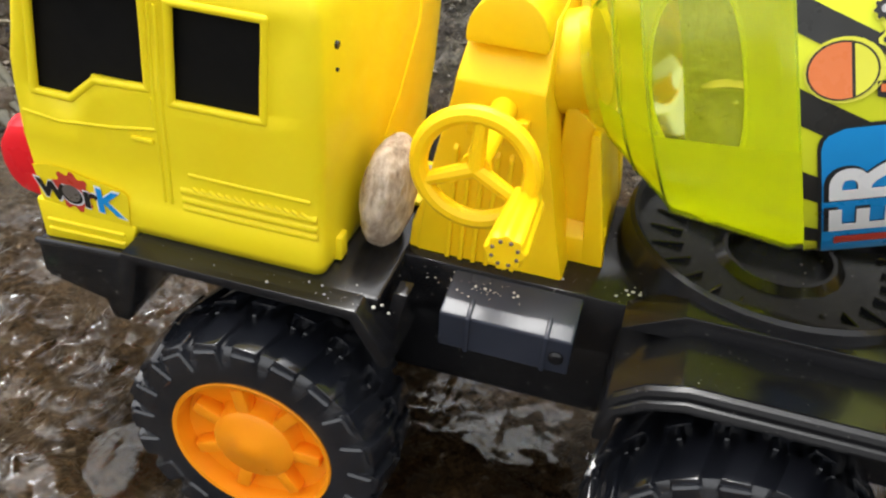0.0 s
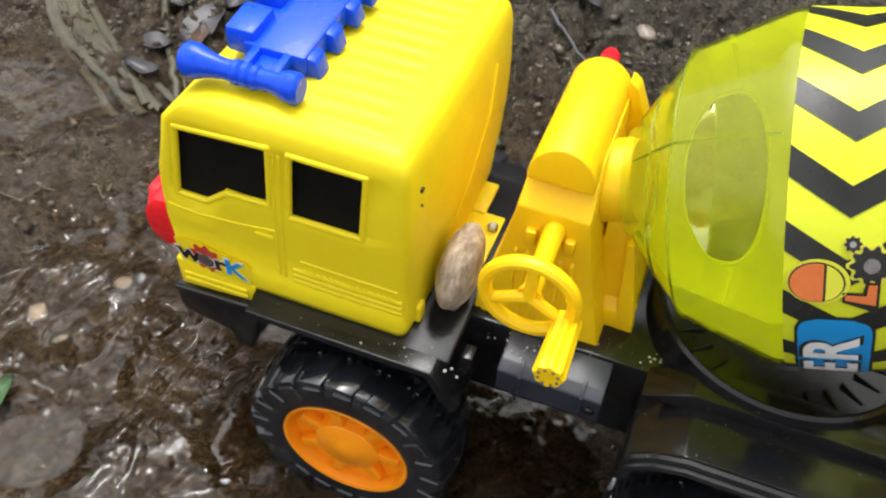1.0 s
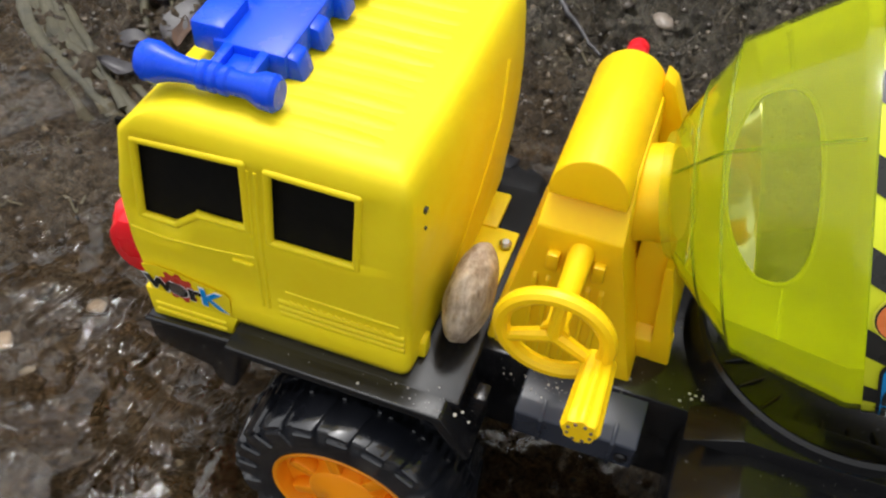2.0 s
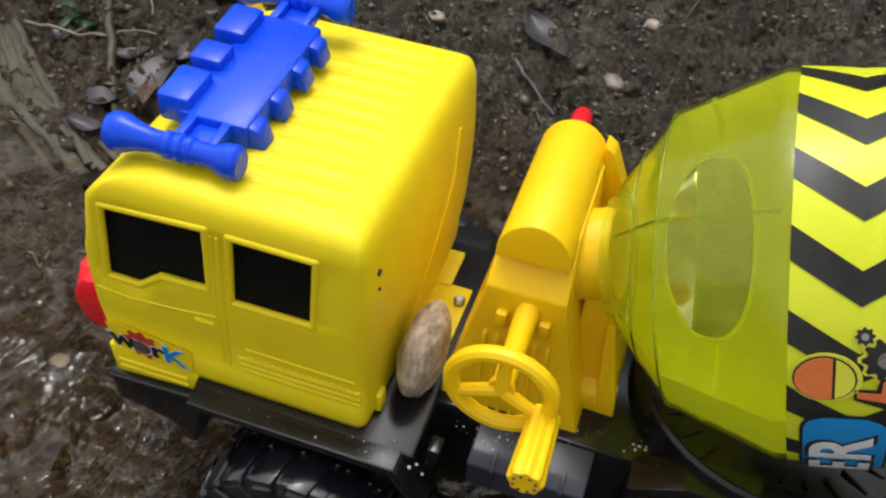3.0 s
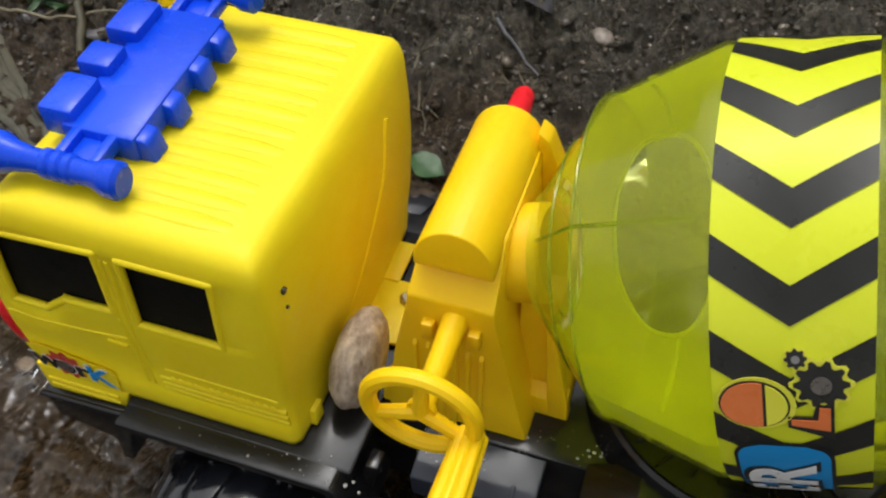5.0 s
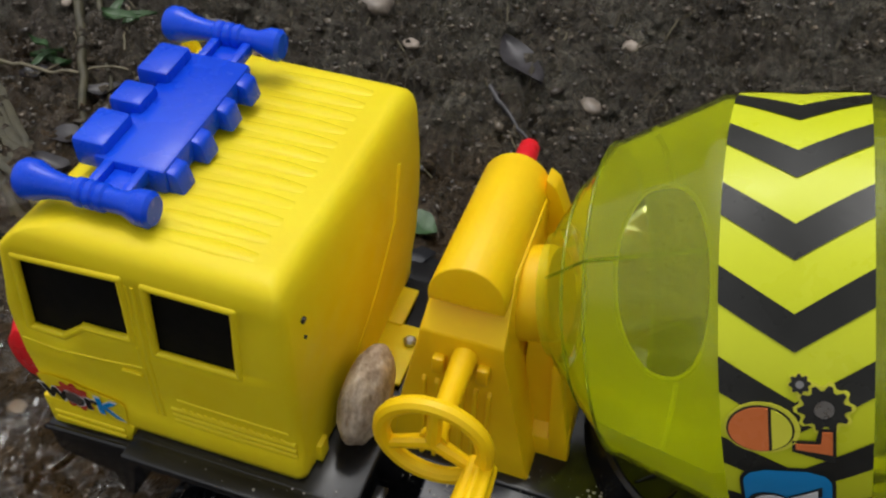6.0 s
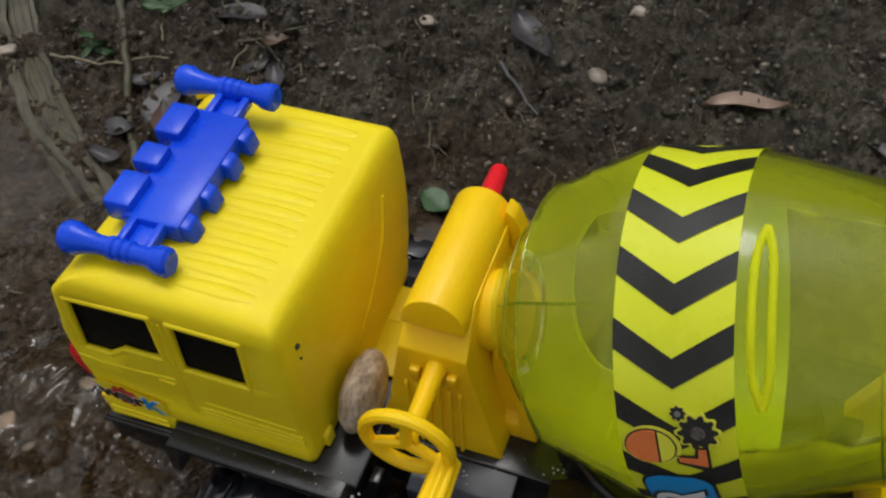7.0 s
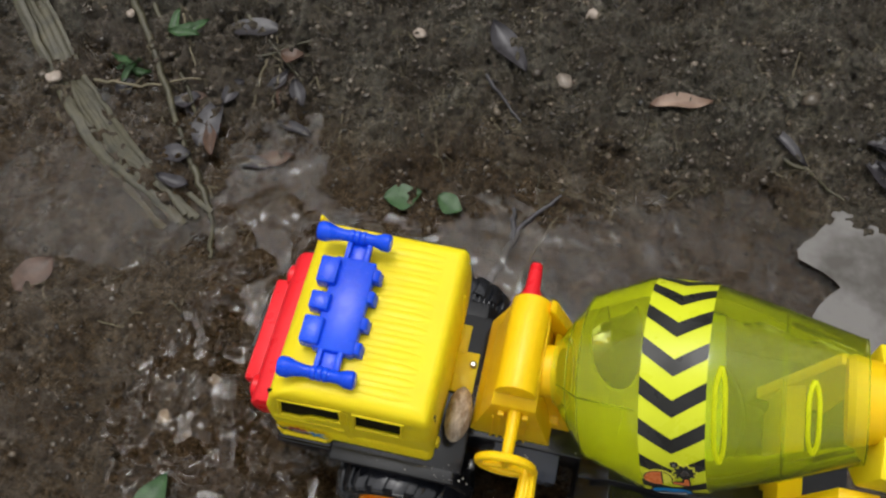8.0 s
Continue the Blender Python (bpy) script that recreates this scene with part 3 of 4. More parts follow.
# red front grille and lamp block
grille = part("front_grille", prism([(-0.136, 0.094), (-0.160, 0.097), (-0.166, 0.109), (-0.166, 0.122), (-0.158, 0.134), (-0.136, 0.138)], "y", -0.060, 0.092, 0.006), M_RED, truck, "red plastic front grille")
part("bull_bar", prism([(-0.159, 0.098), (-0.180, 0.100), (-0.180, 0.114), (-0.159, 0.118)], "y", -0.036, 0.066, 0.003), M_RED, grille)
part("grille_slot", box(-0.1825, -0.1790, -0.006, 0.038, 0.101, 0.114, 0.001), M_INK, grille, "black slot")
for s in (-1, 1):
    part("headlamp", lathe_between((-0.161, s * 0.056 + 0.014, 0.118), (-0.1690, s * 0.056 + 0.014, 0.118), [(0.010, 0), (0.010, 0.7), (0.006, 1), (0, 1)], 24), M_RED, grille)


# ---- roof light bar ----
bar = part("roof_light_bar", box(-0.098, -0.064, -0.038, 0.046, 0.2275, 0.2400, 0.0025), M_BLUE, truck, "bright blue roof light bar with horns")
for y0 in (-0.036, -0.014, 0.010, 0.030):
    part("rear_ridge", prism([(-0.066, 0.2276), (-0.0575, 0.2276), (-0.0600, 0.2375), (-0.066, 0.2390)], "y", y0, y0 + 0.011, 0.0012), M_BLUE, bar)
for y0, y1 in ((-0.036, -0.012), (-0.006, 0.010), (0.018, 0.042)):
    part("beacon", box(-0.108, -0.092, y0, y1, 0.2310, 0.2450, 0.002), M_BLUE, bar)
for y, arm in ((-0.058, (-0.055, -0.036)), (0.066, (0.044, 0.063))):
    part("horn", lathe_between((-0.1180, y, 0.2385), (-0.0570, y, 0.2385), [(0, 0), (0.0070, 0.0), (0.0085, 0.04), (0.0085, 0.12), (0.0062, 0.22), (0.0050, 0.34), (0.0050, 0.42), (0.0060, 0.44), (0.0060, 0.48), (0.0050, 0.50), (0.0060, 0.52), (0.0060, 0.56), (0.0050, 0.58), (0.0060, 0.60), (0.0060, 0.64), (0.0050, 0.66), (0.0050, 0.78), (0.0064, 0.84), (0.0074, 0.88), (0.0076, 0.97), (0.0060, 1.0), (0, 1.0)], 28), M_BLUE, bar)
    for x in (-0.092, -0.076):
        part("arm", box(x, x + 0.0045, arm[0], arm[1], 0.2330, 0.2395, 0.0012), M_BLUE, bar)
    part("arm_web", box(-0.0875, -0.076, arm[0], arm[1], 0.2335, 0.2360, 0.0006), M_BLUE, bar)

SLOPE = Matrix(((1, 0, 0, 0), (0, 0.93, 0, -0.002), (0, 0.075, 1, 0.0035), (0, 0, 0, 1)))
for piece in [bar] + list(bar.children):
    piece.data.transform(SLOPE)

# ---- chassis ----
chassis = part("chassis", box(-0.130, 0.36, -0.0400, 0.0400, 0.068, 0.0985, 0.002), M_BLACK, truck, "black plastic chassis with dried mud specks")
# added box: blocks sky reflections and darkens the water under the truck
part("belly", box(-0.075, 0.300, -0.0300, 0.0420, 0.0200, 0.0690, 0.003), M_BLACK, chassis)
part("bumper_bar", box(-0.1415, -0.1290, -0.0740, 0.0780, 0.0640, 0.0840, 0.002), M_BLACK, chassis)
part("cab_deck", box(-0.088, 0.0300, -0.076, 0.076, 0.0905, 0.0988, 0.002), M_BLACK, chassis)
for s in (-1, 1):
    # front mudguard with its drop ends
    part("front_mudguard", prism([(-0.0930, 0.0640), (-0.0875, 0.0985), (0.0240, 0.0985), (0.0400, 0.0720), (0.0340, 0.0700), (0.0200, 0.0930), (-0.0800, 0.0935), (-0.0860, 0.0640)], "y", *((-0.0865, -0.050) if s < 0 else (0.050, 0.090)), 0.0015), M_BLACK, chassis)
    part("mudguard_fin", prism([(0.0345, 0.0995), (0.0410, 0.0995), (0.0320, 0.0560), (0.0255, 0.0560)], "y", *sorted((s * 0.0600, s * 0.0700)), 0.001), M_BLACK, chassis)
    part("front_bumper", prism([(-0.1385, 0.0850), (-0.0900, 0.0885), (-0.0915, 0.0600), (-0.0970, 0.0465), (-0.1060, 0.0470), (-0.1080, 0.0570), (-0.1385, 0.0640)], "y", *sorted((s * 0.030, s * 0.0755)), 0.002), M_BLACK, chassis)
    part("bumper_rim", tube([(-0.1395, s * 0.0760, 0.0850), (-0.0900, s * 0.0762, 0.0885)], 0.0018, 8), M_BLACK, chassis)
    # rear mudguard: stepped rim over the wheel
    top = [(0.1280, 0.0620), (0.1300, 0.0860), (0.1580, 0.1030), (0.3200, 0.1030), (0.3460, 0.0800), (0.3400, 0.0780), (0.3160, 0.0960), (0.1620, 0.0960), (0.1370, 0.0800), (0.1350, 0.0620)]
    part("rear_mudguard", prism(top, "y", *sorted((s * 0.038, s * 0.0870)), 0.0015), M_BLACK, chassis)
    for d, y in ((0.0025, 0.0885), (-0.0025, 0.0905)):
        part("mudguard_lip", tube([(0.1315, s * y, 0.078 + d), (0.1345, s * y, 0.0875 + d), (0.1450, s * y, 0.0950 + d), (0.1600, s * y, 0.0990 + d), (0.240, s * y, 0.0990 + d), (0.316, s * y, 0.0990 + d), (0.342, s * y, 0.080 + d)], 0.0028, 8), M_BLACK, chassis)
    part("deck_slope", prism([(0.1300, 0.0985), (0.1550, 0.1120), (0.33, 0.1120), (0.33, 0.0985)], "y", *sorted((s * 0.036, s * 0.0560)), 0.001), M_BLACK, chassis)
def mud_crumbs(count, seed):
    """Pale dried crumbs lying on the black deck, one joined part."""
    rng = random.Random(seed)
    bm = bmesh.new()
    spots = [(0.118, -0.030, 0.0985), (0.075, -0.048, 0.0955), (0.012, -0.078, 0.0988), (0.060, -0.050, 0.0950), (0.125, 0.010, 0.0985)]
    for _ in range(count):
        x, y, z = rng.choice(spots)
        r = 0.00022 + 0.0009 * rng.random() ** 4
        at = Matrix.Translation((x + rng.gauss(0, 0.012), y + rng.gauss(0, 0.004), z + 0.0002)) @ Matrix.Diagonal((1, rng.uniform(0.6, 1.2), 0.6, 1))
        bmesh.ops.create_icosphere(bm, subdivisions=1, radius=r, matrix=at)
    ob = part("mud_crumbs", bm, M_CRUMB, chassis, "pale dried mud crumbs", 0)
    return tagged(ob, kind="stuff")


mud_crumbs(80, 12)
# turntable ring under the drum, a bowl with radial ribs
RING = (0.194, 0.018, 0.0985)
ring = part("turntable", revolve([(0.0750, 0.0), (0.0720, 0.0180), (0.0700, 0.0195), (0.0680, 0.0180), (0.0665, 0.0070), (0.0300, 0.0030), (0.0260, 0.0060), (0.0240, 0.0060), (0.0230, 0.001)], 72, Matrix.Translation(RING)), M_BLACK, chassis, "round black turntable with radial ribs")
for i in range(26):
    a = 2 * math.pi * i / 26
    bm = box(0.045, 0.060, -0.0007, 0.0007, 0.0030, 0.0075, 0.0004, 1)
    bm.transform(Matrix.Translation(RING) @ Matrix.Rotation(a, 4, 'Z'))
    part("rib", bm, M_BLACK, ring)
# tool box on the flank
for s in (-1, 1):
    tb = part("tool_box", prism([(s * 0.036, 0.0970), (s * 0.0565, 0.0930), (s * 0.0640, 0.0900), (s * 0.0620, 0.0700), (s * 0.036, 0.0690)], "x", 0.0535, 0.1125, 0.0010), M_BOX, chassis, "dark grey ribbed tool box", 12)
    for x in (0.0655, 0.1000):
        part("strap", prism([(s * 0.0550, 0.0945), (s * 0.0652, 0.0905), (s * 0.0632, 0.0700), (s * 0.0600, 0.0700)], "x", x, x + 0.0022, 0.0004), M_BOX, tb)
    part("latch", lathe_between((0.1065, s * 0.0620, 0.0800), (0.1065, s * 0.0650, 0.0800), [(0.0034, 0), (0.0034, 0.7), (0.0022, 1), (0, 1)], 16), M_BLACK, tb)


# ---- wheels ----
def wheel_meshes():
    turn = Matrix.Rotation(radians(90), 4, 'X')
    t = revolve([(0.040, 0.024), (0.046, 0.026), (0.056, 0.0250), (0.0610, 0.0215), (0.0622, 0.016), (0.0622, -0.016), (0.0610, -0.0215), (0.056, -0.0250), (0.046, -0.026), (0.040, -0.024)], 72, turn, close=True)
    n = 20
    for i in range(n):
        for side in (-1, 1):
            a = 2 * math.pi * (i + (0.5 if side > 0 else 0)) / n
            b = prism([(-0.0066, 0.0585), (0.0066, 0.0585), (0.0056, 0.0664), (-0.0056, 0.0664)], "y", side * 0.004, side * 0.0245, 0.0006, 1.0)
            for v in b.verts:
                if abs(v.co.y) > 0.02:
                    v.co.z -= 0.0030
                v.co.x += side * (abs(v.co.y) - 0.004) * 0.28
            b.transform(Matrix.Rotation(a, 4, 'Y'))
            merge(t, b)
            c = box(-0.0060, 0.0060, *sorted((side * 0.0225, side * 0.0268)), 0.0490, 0.0612, 0.0010, 1)
            c.transform(Matrix.Rotation(a + side * 0.09, 4, 'Y'))
            merge(t, c)
    for i in range(64):
        c = box(-0.0013, 0.0013, -0.0036, 0.0036, 0.0615, 0.0652, 0.0004, 1)
        c.transform(Matrix.Rotation(2 * math.pi * i / 64, 4, 'Y'))
        merge(t, c)
    bmesh.ops.recalc_face_normals(t, faces=t.faces)
    tm = bpy.data.meshes.new("tyre")
    t.to_mesh(tm)
    t.free()
    r = revolve([(0.0402, 0.0), (0.0412, 0.0240), (0.0405, 0.0252), (0.0385, 0.0245), (0.0365, 0.0160), (0.0230, 0.0130), (0.0215, 0.0150), (0.0205, 0.0215), (0.0180, 0.0235), (0.0080, 0.0245), (0.0060, 0.0260), (0.0, 0.0262)], 64, turn)
    bmesh.ops.recalc_face_normals(r, faces=r.faces)
    rm = bpy.data.meshes.new("wheel")
    r.to_mesh(rm)
    r.free()
    c = box(-0.0036, 0.0036, -0.0215, -0.0130, 0.0195, 0.0340, 0.0014)
    sm = bpy.data.meshes.new("rim_stud")
    c.to_mesh(sm)
    c.free()
    return tm, rm, sm


TYRE_MESH, RIM_MESH, STUD_MESH = wheel_meshes()
for x in (-0.0240, 0.195):
    for s in (-1, 1):
        w = place("wheel", RIM_MESH, M_ORANGE, truck, "orange plastic wheel with black lugged tyre")
        w.matrix_basis = pose(x, -0.0740 if s < 0 else 0.1080, 0.0085, 0, 25 + 40 * x, 0 if s < 0 else 180)
        ty = place("tyre", TYRE_MESH, M_TYRE, w, "wet black rubber tyre with chunky lugs")
        for i in range(7):
            st = place("rim_stud", STUD_MESH, M_ORANGE, w)
            st.matrix_basis = Matrix.Rotation(2 * math.pi * (i + 0.3) / 7, 4, 'Y')
for x in (-0.0240, 0.195):
    part("axle", tube([(x, -0.06, 0.0085), (x, 0.08, 0.0085)], 0.004, 12), M_STEEL, chassis)

# ---- gear housing, crank and knob ----
bm = prism([(0.0330, 0.0985), (0.1010, 0.0985), (0.0970, 0.1150), (0.0830, 0.1800), (0.0805, 0.2080), (0.0470, 0.2080), (0.0445, 0.1800), (0.0370, 0.1400)], "y", -0.0345, 0.0520)
cut_n = Vector((0, -0.74, 0.70)).normalized()
r = bmesh.ops.bisect_plane(bm, geom=bm.verts[:] + bm.edges[:] + bm.faces[:], plane_co=(0, -0.0345, 0.1860), plane_no=cut_n, clear_outer=True)
bmesh.ops.contextual_create(bm, geom=[e for e in r["geom_cut"] if isinstance(e, bmesh.types.BMEdge)])
bmesh.ops.recalc_face_normals(bm, faces=bm.faces[:])
bmesh.ops.bevel(bm, geom=bm.edges[:], offset=0.0013, segments=2, affect='EDGES', profile=0.5)
ped = part("gear_housing", bm, M_GOLD, truck, "golden yellow gear housing with round top")
arc = [(0.0632 + 0.0168 * math.cos(radians(a)), 0.2030 + 0.0185 * math.sin(radians(a))) for a in range(-10, 191, 10)]
part("housing_top", prism(arc, "y", -0.0290, 0.0525, 0.0008), M_GOLD, ped, smooth=50)
part("foot_plate", prism([(0.0290, 0.0985), (0.0500, 0.0985), (0.0500, 0.1560), (0.0440, 0.1540), (0.0300, 0.1120)], "y", -0.0335, 0.0680, 0.0015), M_GOLD, ped)
part("rear_bracket", prism([(0.0800, 0.0985), (0.1160, 0.0985), (0.1145, 0.1120), (0.1060, 0.1640), (0.0960, 0.1850), (0.0835, 0.2140), (0.0780, 0.2180)], "y", 0.0420, 0.0535, 0.0015), M_GOLD, ped)
part("rear_bracket", prism([(0.0880, 0.0985), (0.1155, 0.0985), (0.1140, 0.1120), (0.1030, 0.1640), (0.0880, 0.1760)], "y", -0.0120, 0.0430, 0.0015), M_GOLD, ped)
part("bracket_rib", prism([(0.1065, 0.0985), (0.1165, 0.0985), (0.1150, 0.1120), (0.1050, 0.1640), (0.1010, 0.1640)], "y", -0.0180, -0.0110, 0.001), M_GOLD, ped)
part("bracket_step", prism([(-0.0178, 0.0985), (-0.0178, 0.1120), (-0.0120, 0.1180), (-0.0090, 0.0985)], "x", 0.0900, 0.1150, 0.001), M_GOLD, ped)
for i, x in enumerate((0.0470, 0.0530, 0.0590, 0.0650, 0.0710, 0.0770)):
    part("face_rib", prism([(-0.0363, 0.0990), (-0.0335, 0.0990), (-0.0335, 0.1580), (-0.0363, 0.1550)], "x", x, x + 0.0022, 0.0005), M_GOLD, ped)
for x in (0.0520, 0.0610, 0.0720):
    part("lug", box(x, x + 0.0055, -0.0385, -0.0330, 0.1640, 0.1740, 0.0010), M_GOLD, ped)
part("collar", lathe_between((0.0790, 0.0030, 0.1830), (0.0980, 0.0030, 0.1900), [(0, 0), (0.0212, 0), (0.0214, 0.8), (0.0200, 1), (0, 1)], 40), M_GOLD, ped, "orange yellow collar")
HUB = Vector((0.0660, -0.0770, 0.1725))
crank = part("crank_wheel", torus(HUB, 0.0218, 0.0037), M_GOLD, truck, "yellow hand crank wheel with three spokes")
part("shaft", lathe_between((0.0660, -0.0330, 0.1765), HUB, [(0, 0), (0.0056, 0), (0.0046, 0.9), (0.0060, 0.95), (0.0060, 1), (0, 1)], 20), M_GOLD, crank)
for a in (88, 205, 330):
    part("spoke", tube([HUB, HUB + 0.0216 * Vector((math.cos(radians(a)), 0, math.sin(radians(a))))], [0.0034, 0.0028], 10), M_GOLD, crank)
GX, GZ = 0.0860, 0.1620
grip = revolve([(0, 0), (0.0060, 0.0), (0.0064, 0.001)] + [(0.0064 + 0.0010 * k / 6, 0.001 + 0.033 * k / 6) for k in range(1, 7)] + [(0.0066, 0.0358), (0.0030, 0.0362), (0, 0.0355)], 48, Matrix.Translation((GX, -0.0740, GZ)) @ Matrix.Rotation(radians(90), 4, 'X'))
for v in grip.verts:
    a = math.atan2(v.co.z - GZ, v.co.x - GX)
    k = 1 + 0.07 * math.cos(8 * a)
    v.co.x, v.co.z = GX + (v.co.x - GX) * k, GZ + (v.co.z - GZ) * k
grip_ob = part("grip", grip, M_GOLD, crank, "ribbed handle with worn muddy end", 50)
for i in range(8):
    a = 2 * math.pi * (i + 0.5) / 8
    part("mud_speck", lathe_between((GX + 0.0048 * math.cos(a), -0.1096, GZ + 0.0048 * math.sin(a)), (GX + 0.0048 * math.cos(a), -0.1106, GZ + 0.0048 * math.sin(a)), [(0.0009, 0), (0.0007, 0.8), (0, 1)], 7), M_SPECK, grip_ob)
part("knob", lathe_between((0.0610, 0.0500, 0.1950), (0.0605, 0.0910, 0.1990), [(0, 0), (0.0062, 0), (0.0062, 0.18), (0.0092, 0.22), (0.0086, 0.34), (0.0066, 0.42), (0.0052, 0.95), (0.0040, 1), (0, 1)], 24), M_RED, truck, "red plastic knob")

# ---- drum: clear lime moulding turned about a tilted axis, with a printed band ----
AXIS = Vector((1, 0.0, 0.32)).normalized()
UP = (Vector((0, 0, 1)) - AXIS.z * AXIS).normalized()
NEAR = UP.cross(AXIS).normalized()
NEAR = NEAR if NEAR.y < 0 else -NEAR
DRUM = Matrix((( -UP.x, -NEAR.x, AXIS.x, 0.1645), (-UP.y, -NEAR.y, AXIS.y, 0.0030), (-UP.z, -NEAR.z, AXIS.z, 0.2098), (0, 0, 0, 1)))
# local z runs along the axis, local -x points up, local -y to the near side


def drum_radius(s):
    pts = [(-0.0730, 0.0275), (-0.0690, 0.0290), (-0.0670, 0.0345), (-0.0430, 0.0655), (0.0, 0.0820), (0.0500, 0.0790), (0.1000, 0.0640), (0.1550, 0.0450)]
    for (a, ra), (b, rb) in zip(pts, pts[1:]):
        if s <= b:
            return ra + (rb - ra) * (s - a) / (b - a)
    return pts[-1][1]


def on_drum(s, angle, lift=0.0):
    """A point of the drum's skin: s along the axis, angle from the top towards the near side."""
    r = drum_radius(s) + lift
    return DRUM @ Vector((-r * math.cos(angle), -r * math.sin(angle), s))


HOLE_A, HOLE_DA, HOLE_S, HOLE_DS = -2.18, 0.76, -0.0365, 0.0205


def drum_keep(s, a):
    ang = (a - math.pi) % (2 * math.pi)
    if ang < radians(96) or ang > radians(330):
        return False
    d = (ang - HOLE_A + math.pi) % (2 * math.pi) - math.pi
    return abs(d / HOLE_DA) ** 2.4 + abs((s - HOLE_S) / HOLE_DS) ** 2.4 > 1


prof = [(drum_radius(s), s) for s in [-0.073, -0.071, -0.069] + [-0.067 + 0.001 * i for i in range(68)] + [0.006, 0.0125, 0.025, 0.0375, 0.05, 0.0625, 0.075, 0.0875, 0.1, 0.115, 0.13, 0.145, 0.155]]
drum = part("drum", revolve([p for p in prof if p[1] < 0.007], 144, DRUM), M_CLEAR, truck, "translucent lime green mixer drum")
part("rear_shell", revolve([p for p in prof if p[1] > 0.005], 144, DRUM), M_TINT, drum, "tinted lime rear shell")
# added inner shell: puts the brightness of the drum's lit far wall into colour
lit_wall = part("inner_liner", revolve([(r - 0.0022, s) for r, s in prof if -0.068 < s < 0.007], 240, DRUM, drum_keep), M_LIT_LIME, drum, "added lime shell painting the lit far wall, with an oval opening")
part("hole_rim", tube([on_drum(HOLE_S + HOLE_DS * math.copysign(abs(math.sin(math.pi * k / 36)) ** 0.83, math.sin(math.pi * k / 36)), HOLE_A + HOLE_DA * math.copysign(abs(math.cos(math.pi * k / 36)) ** 0.83, math.cos(math.pi * k / 36)), -0.0026) for k in range(73)], 0.0012, 8), M_LIT_LIME, lit_wall, smooth=80)
S0, S1 = 0.0055, 0.0510
band = part("printed_band", revolve([(drum_radius(S0 + (S1 - S0) * k / 4) + 0.0006, S0 + (S1 - S0) * k / 4) for k in range(5)], 144, DRUM), M_BAND, drum, "lime sticker band with black chevrons")


def skin(lift):
    """u along the axis from the band's middle, v round the drum towards the top, in metres."""
    def fn(u, v, w):
        s = (S0 + S1) / 2 + u
        return on_drum(s, math.radians(90) - v / 0.078, lift + w)
    return fn


PERIOD = radians(20.3)
for i in range(16):
    c = radians(58.3) + (i - 6) * PERIOD
    bm = bmesh.new()
    n = 8
    lo, hi = [], []
    for k in range(n + 1):
        u = -1 + 2 * k / n
        s = (S0 + S1) / 2 + u * (S1 - S0) / 2
        a = c - abs(u) * radians(10.5)
        lo.append(bm.verts.new(on_drum(s, a, 0.0010)))
        hi.append(bm.verts.new(on_drum(s, a - PERIOD * 0.42, 0.0010)))
    for k in range(n):
        bm.faces.new((lo[k], lo[k + 1], hi[k + 1], hi[k]))
    part("chevron", bm, M_INK, band)


def gear_badge(parent, fn, u, v, r, teeth):
    part("gear", plate(gear_outline(u, v, r * 1.16, teeth, 0.16), 0.0003, fn(0.0011)), M_PLIME, parent)
    part("gear", plate(gear_outline(u, v, r, teeth), 0.0003, fn(0.0015)), M_INK, parent)
    part("gear_hub", plate(ring_outline(u, v, r * 0.38, r * 0.38, 18), 0.0003, fn(0.0019)), M_STEEL, parent)


# helmet and gears, then the blue panel with its lettering
VH = radians(13) * 0.078
badge = part("helmet_badge", plate(ring_outline(-0.0100, VH, 0.0116, 0.0096), 0.0003, skin(0.0013)), M_PLIME, band, "orange helmet print")
part("helmet_edge", plate(ring_outline(-0.0105, VH, 0.0104, 0.0086), 0.0003, skin(0.0017)), M_INK, badge)
part("helmet_shell", plate([p for p in ring_outline(-0.0105, VH, 0.0097, 0.0080, 120) if p[0] < -0.0078], 0.0003, skin(0.0021)), M_PORANGE, badge)
part("helmet_brim", plate([p for p in ring_outline(-0.0105, VH, 0.0097, 0.0080, 120) if p[0] > -0.0071], 0.0003, skin(0.0021)), M_PLIME, badge)
gear_badge(band, skin, 0.0085, VH + 0.0080, 0.0078, 10)
gear_badge(band, skin, 0.0015, VH + 0.0160, 0.0032, 8)
part("tool_print", plate([(-0.001, VH - 0.0085), (0.0120, VH - 0.0130), (0.0120, VH + 0.0010), (0.0070, VH + 0.0010), (0.0060, VH - 0.0040), (-0.001, VH - 0.0040)], 0.0003, skin(0.0013)), M_INK, band)
part("tool_print", plate([(0.000, VH - 0.0072), (0.0110, VH - 0.0090), (0.0110, VH), (0.0080, VH), (0.0075, VH - 0.0050), (0.000, VH - 0.0050)], 0.0003, skin(0.0017)), M_PORANGE, band)


def rounded(u0, u1, v0, v1, r, n=6):
    out = []
    for cx, cy, a0 in ((u1 - r, v1 - r, 0), (u0 + r, v1 - r, 90), (u0 + r, v0 + r, 180), (u1 - r, v0 + r, 270)):
        out += [(cx + r * math.cos(radians(a0 + 90 * k / n)), cy + r * math.sin(radians(a0 + 90 * k / n))) for k in range(n + 1)]
    return out


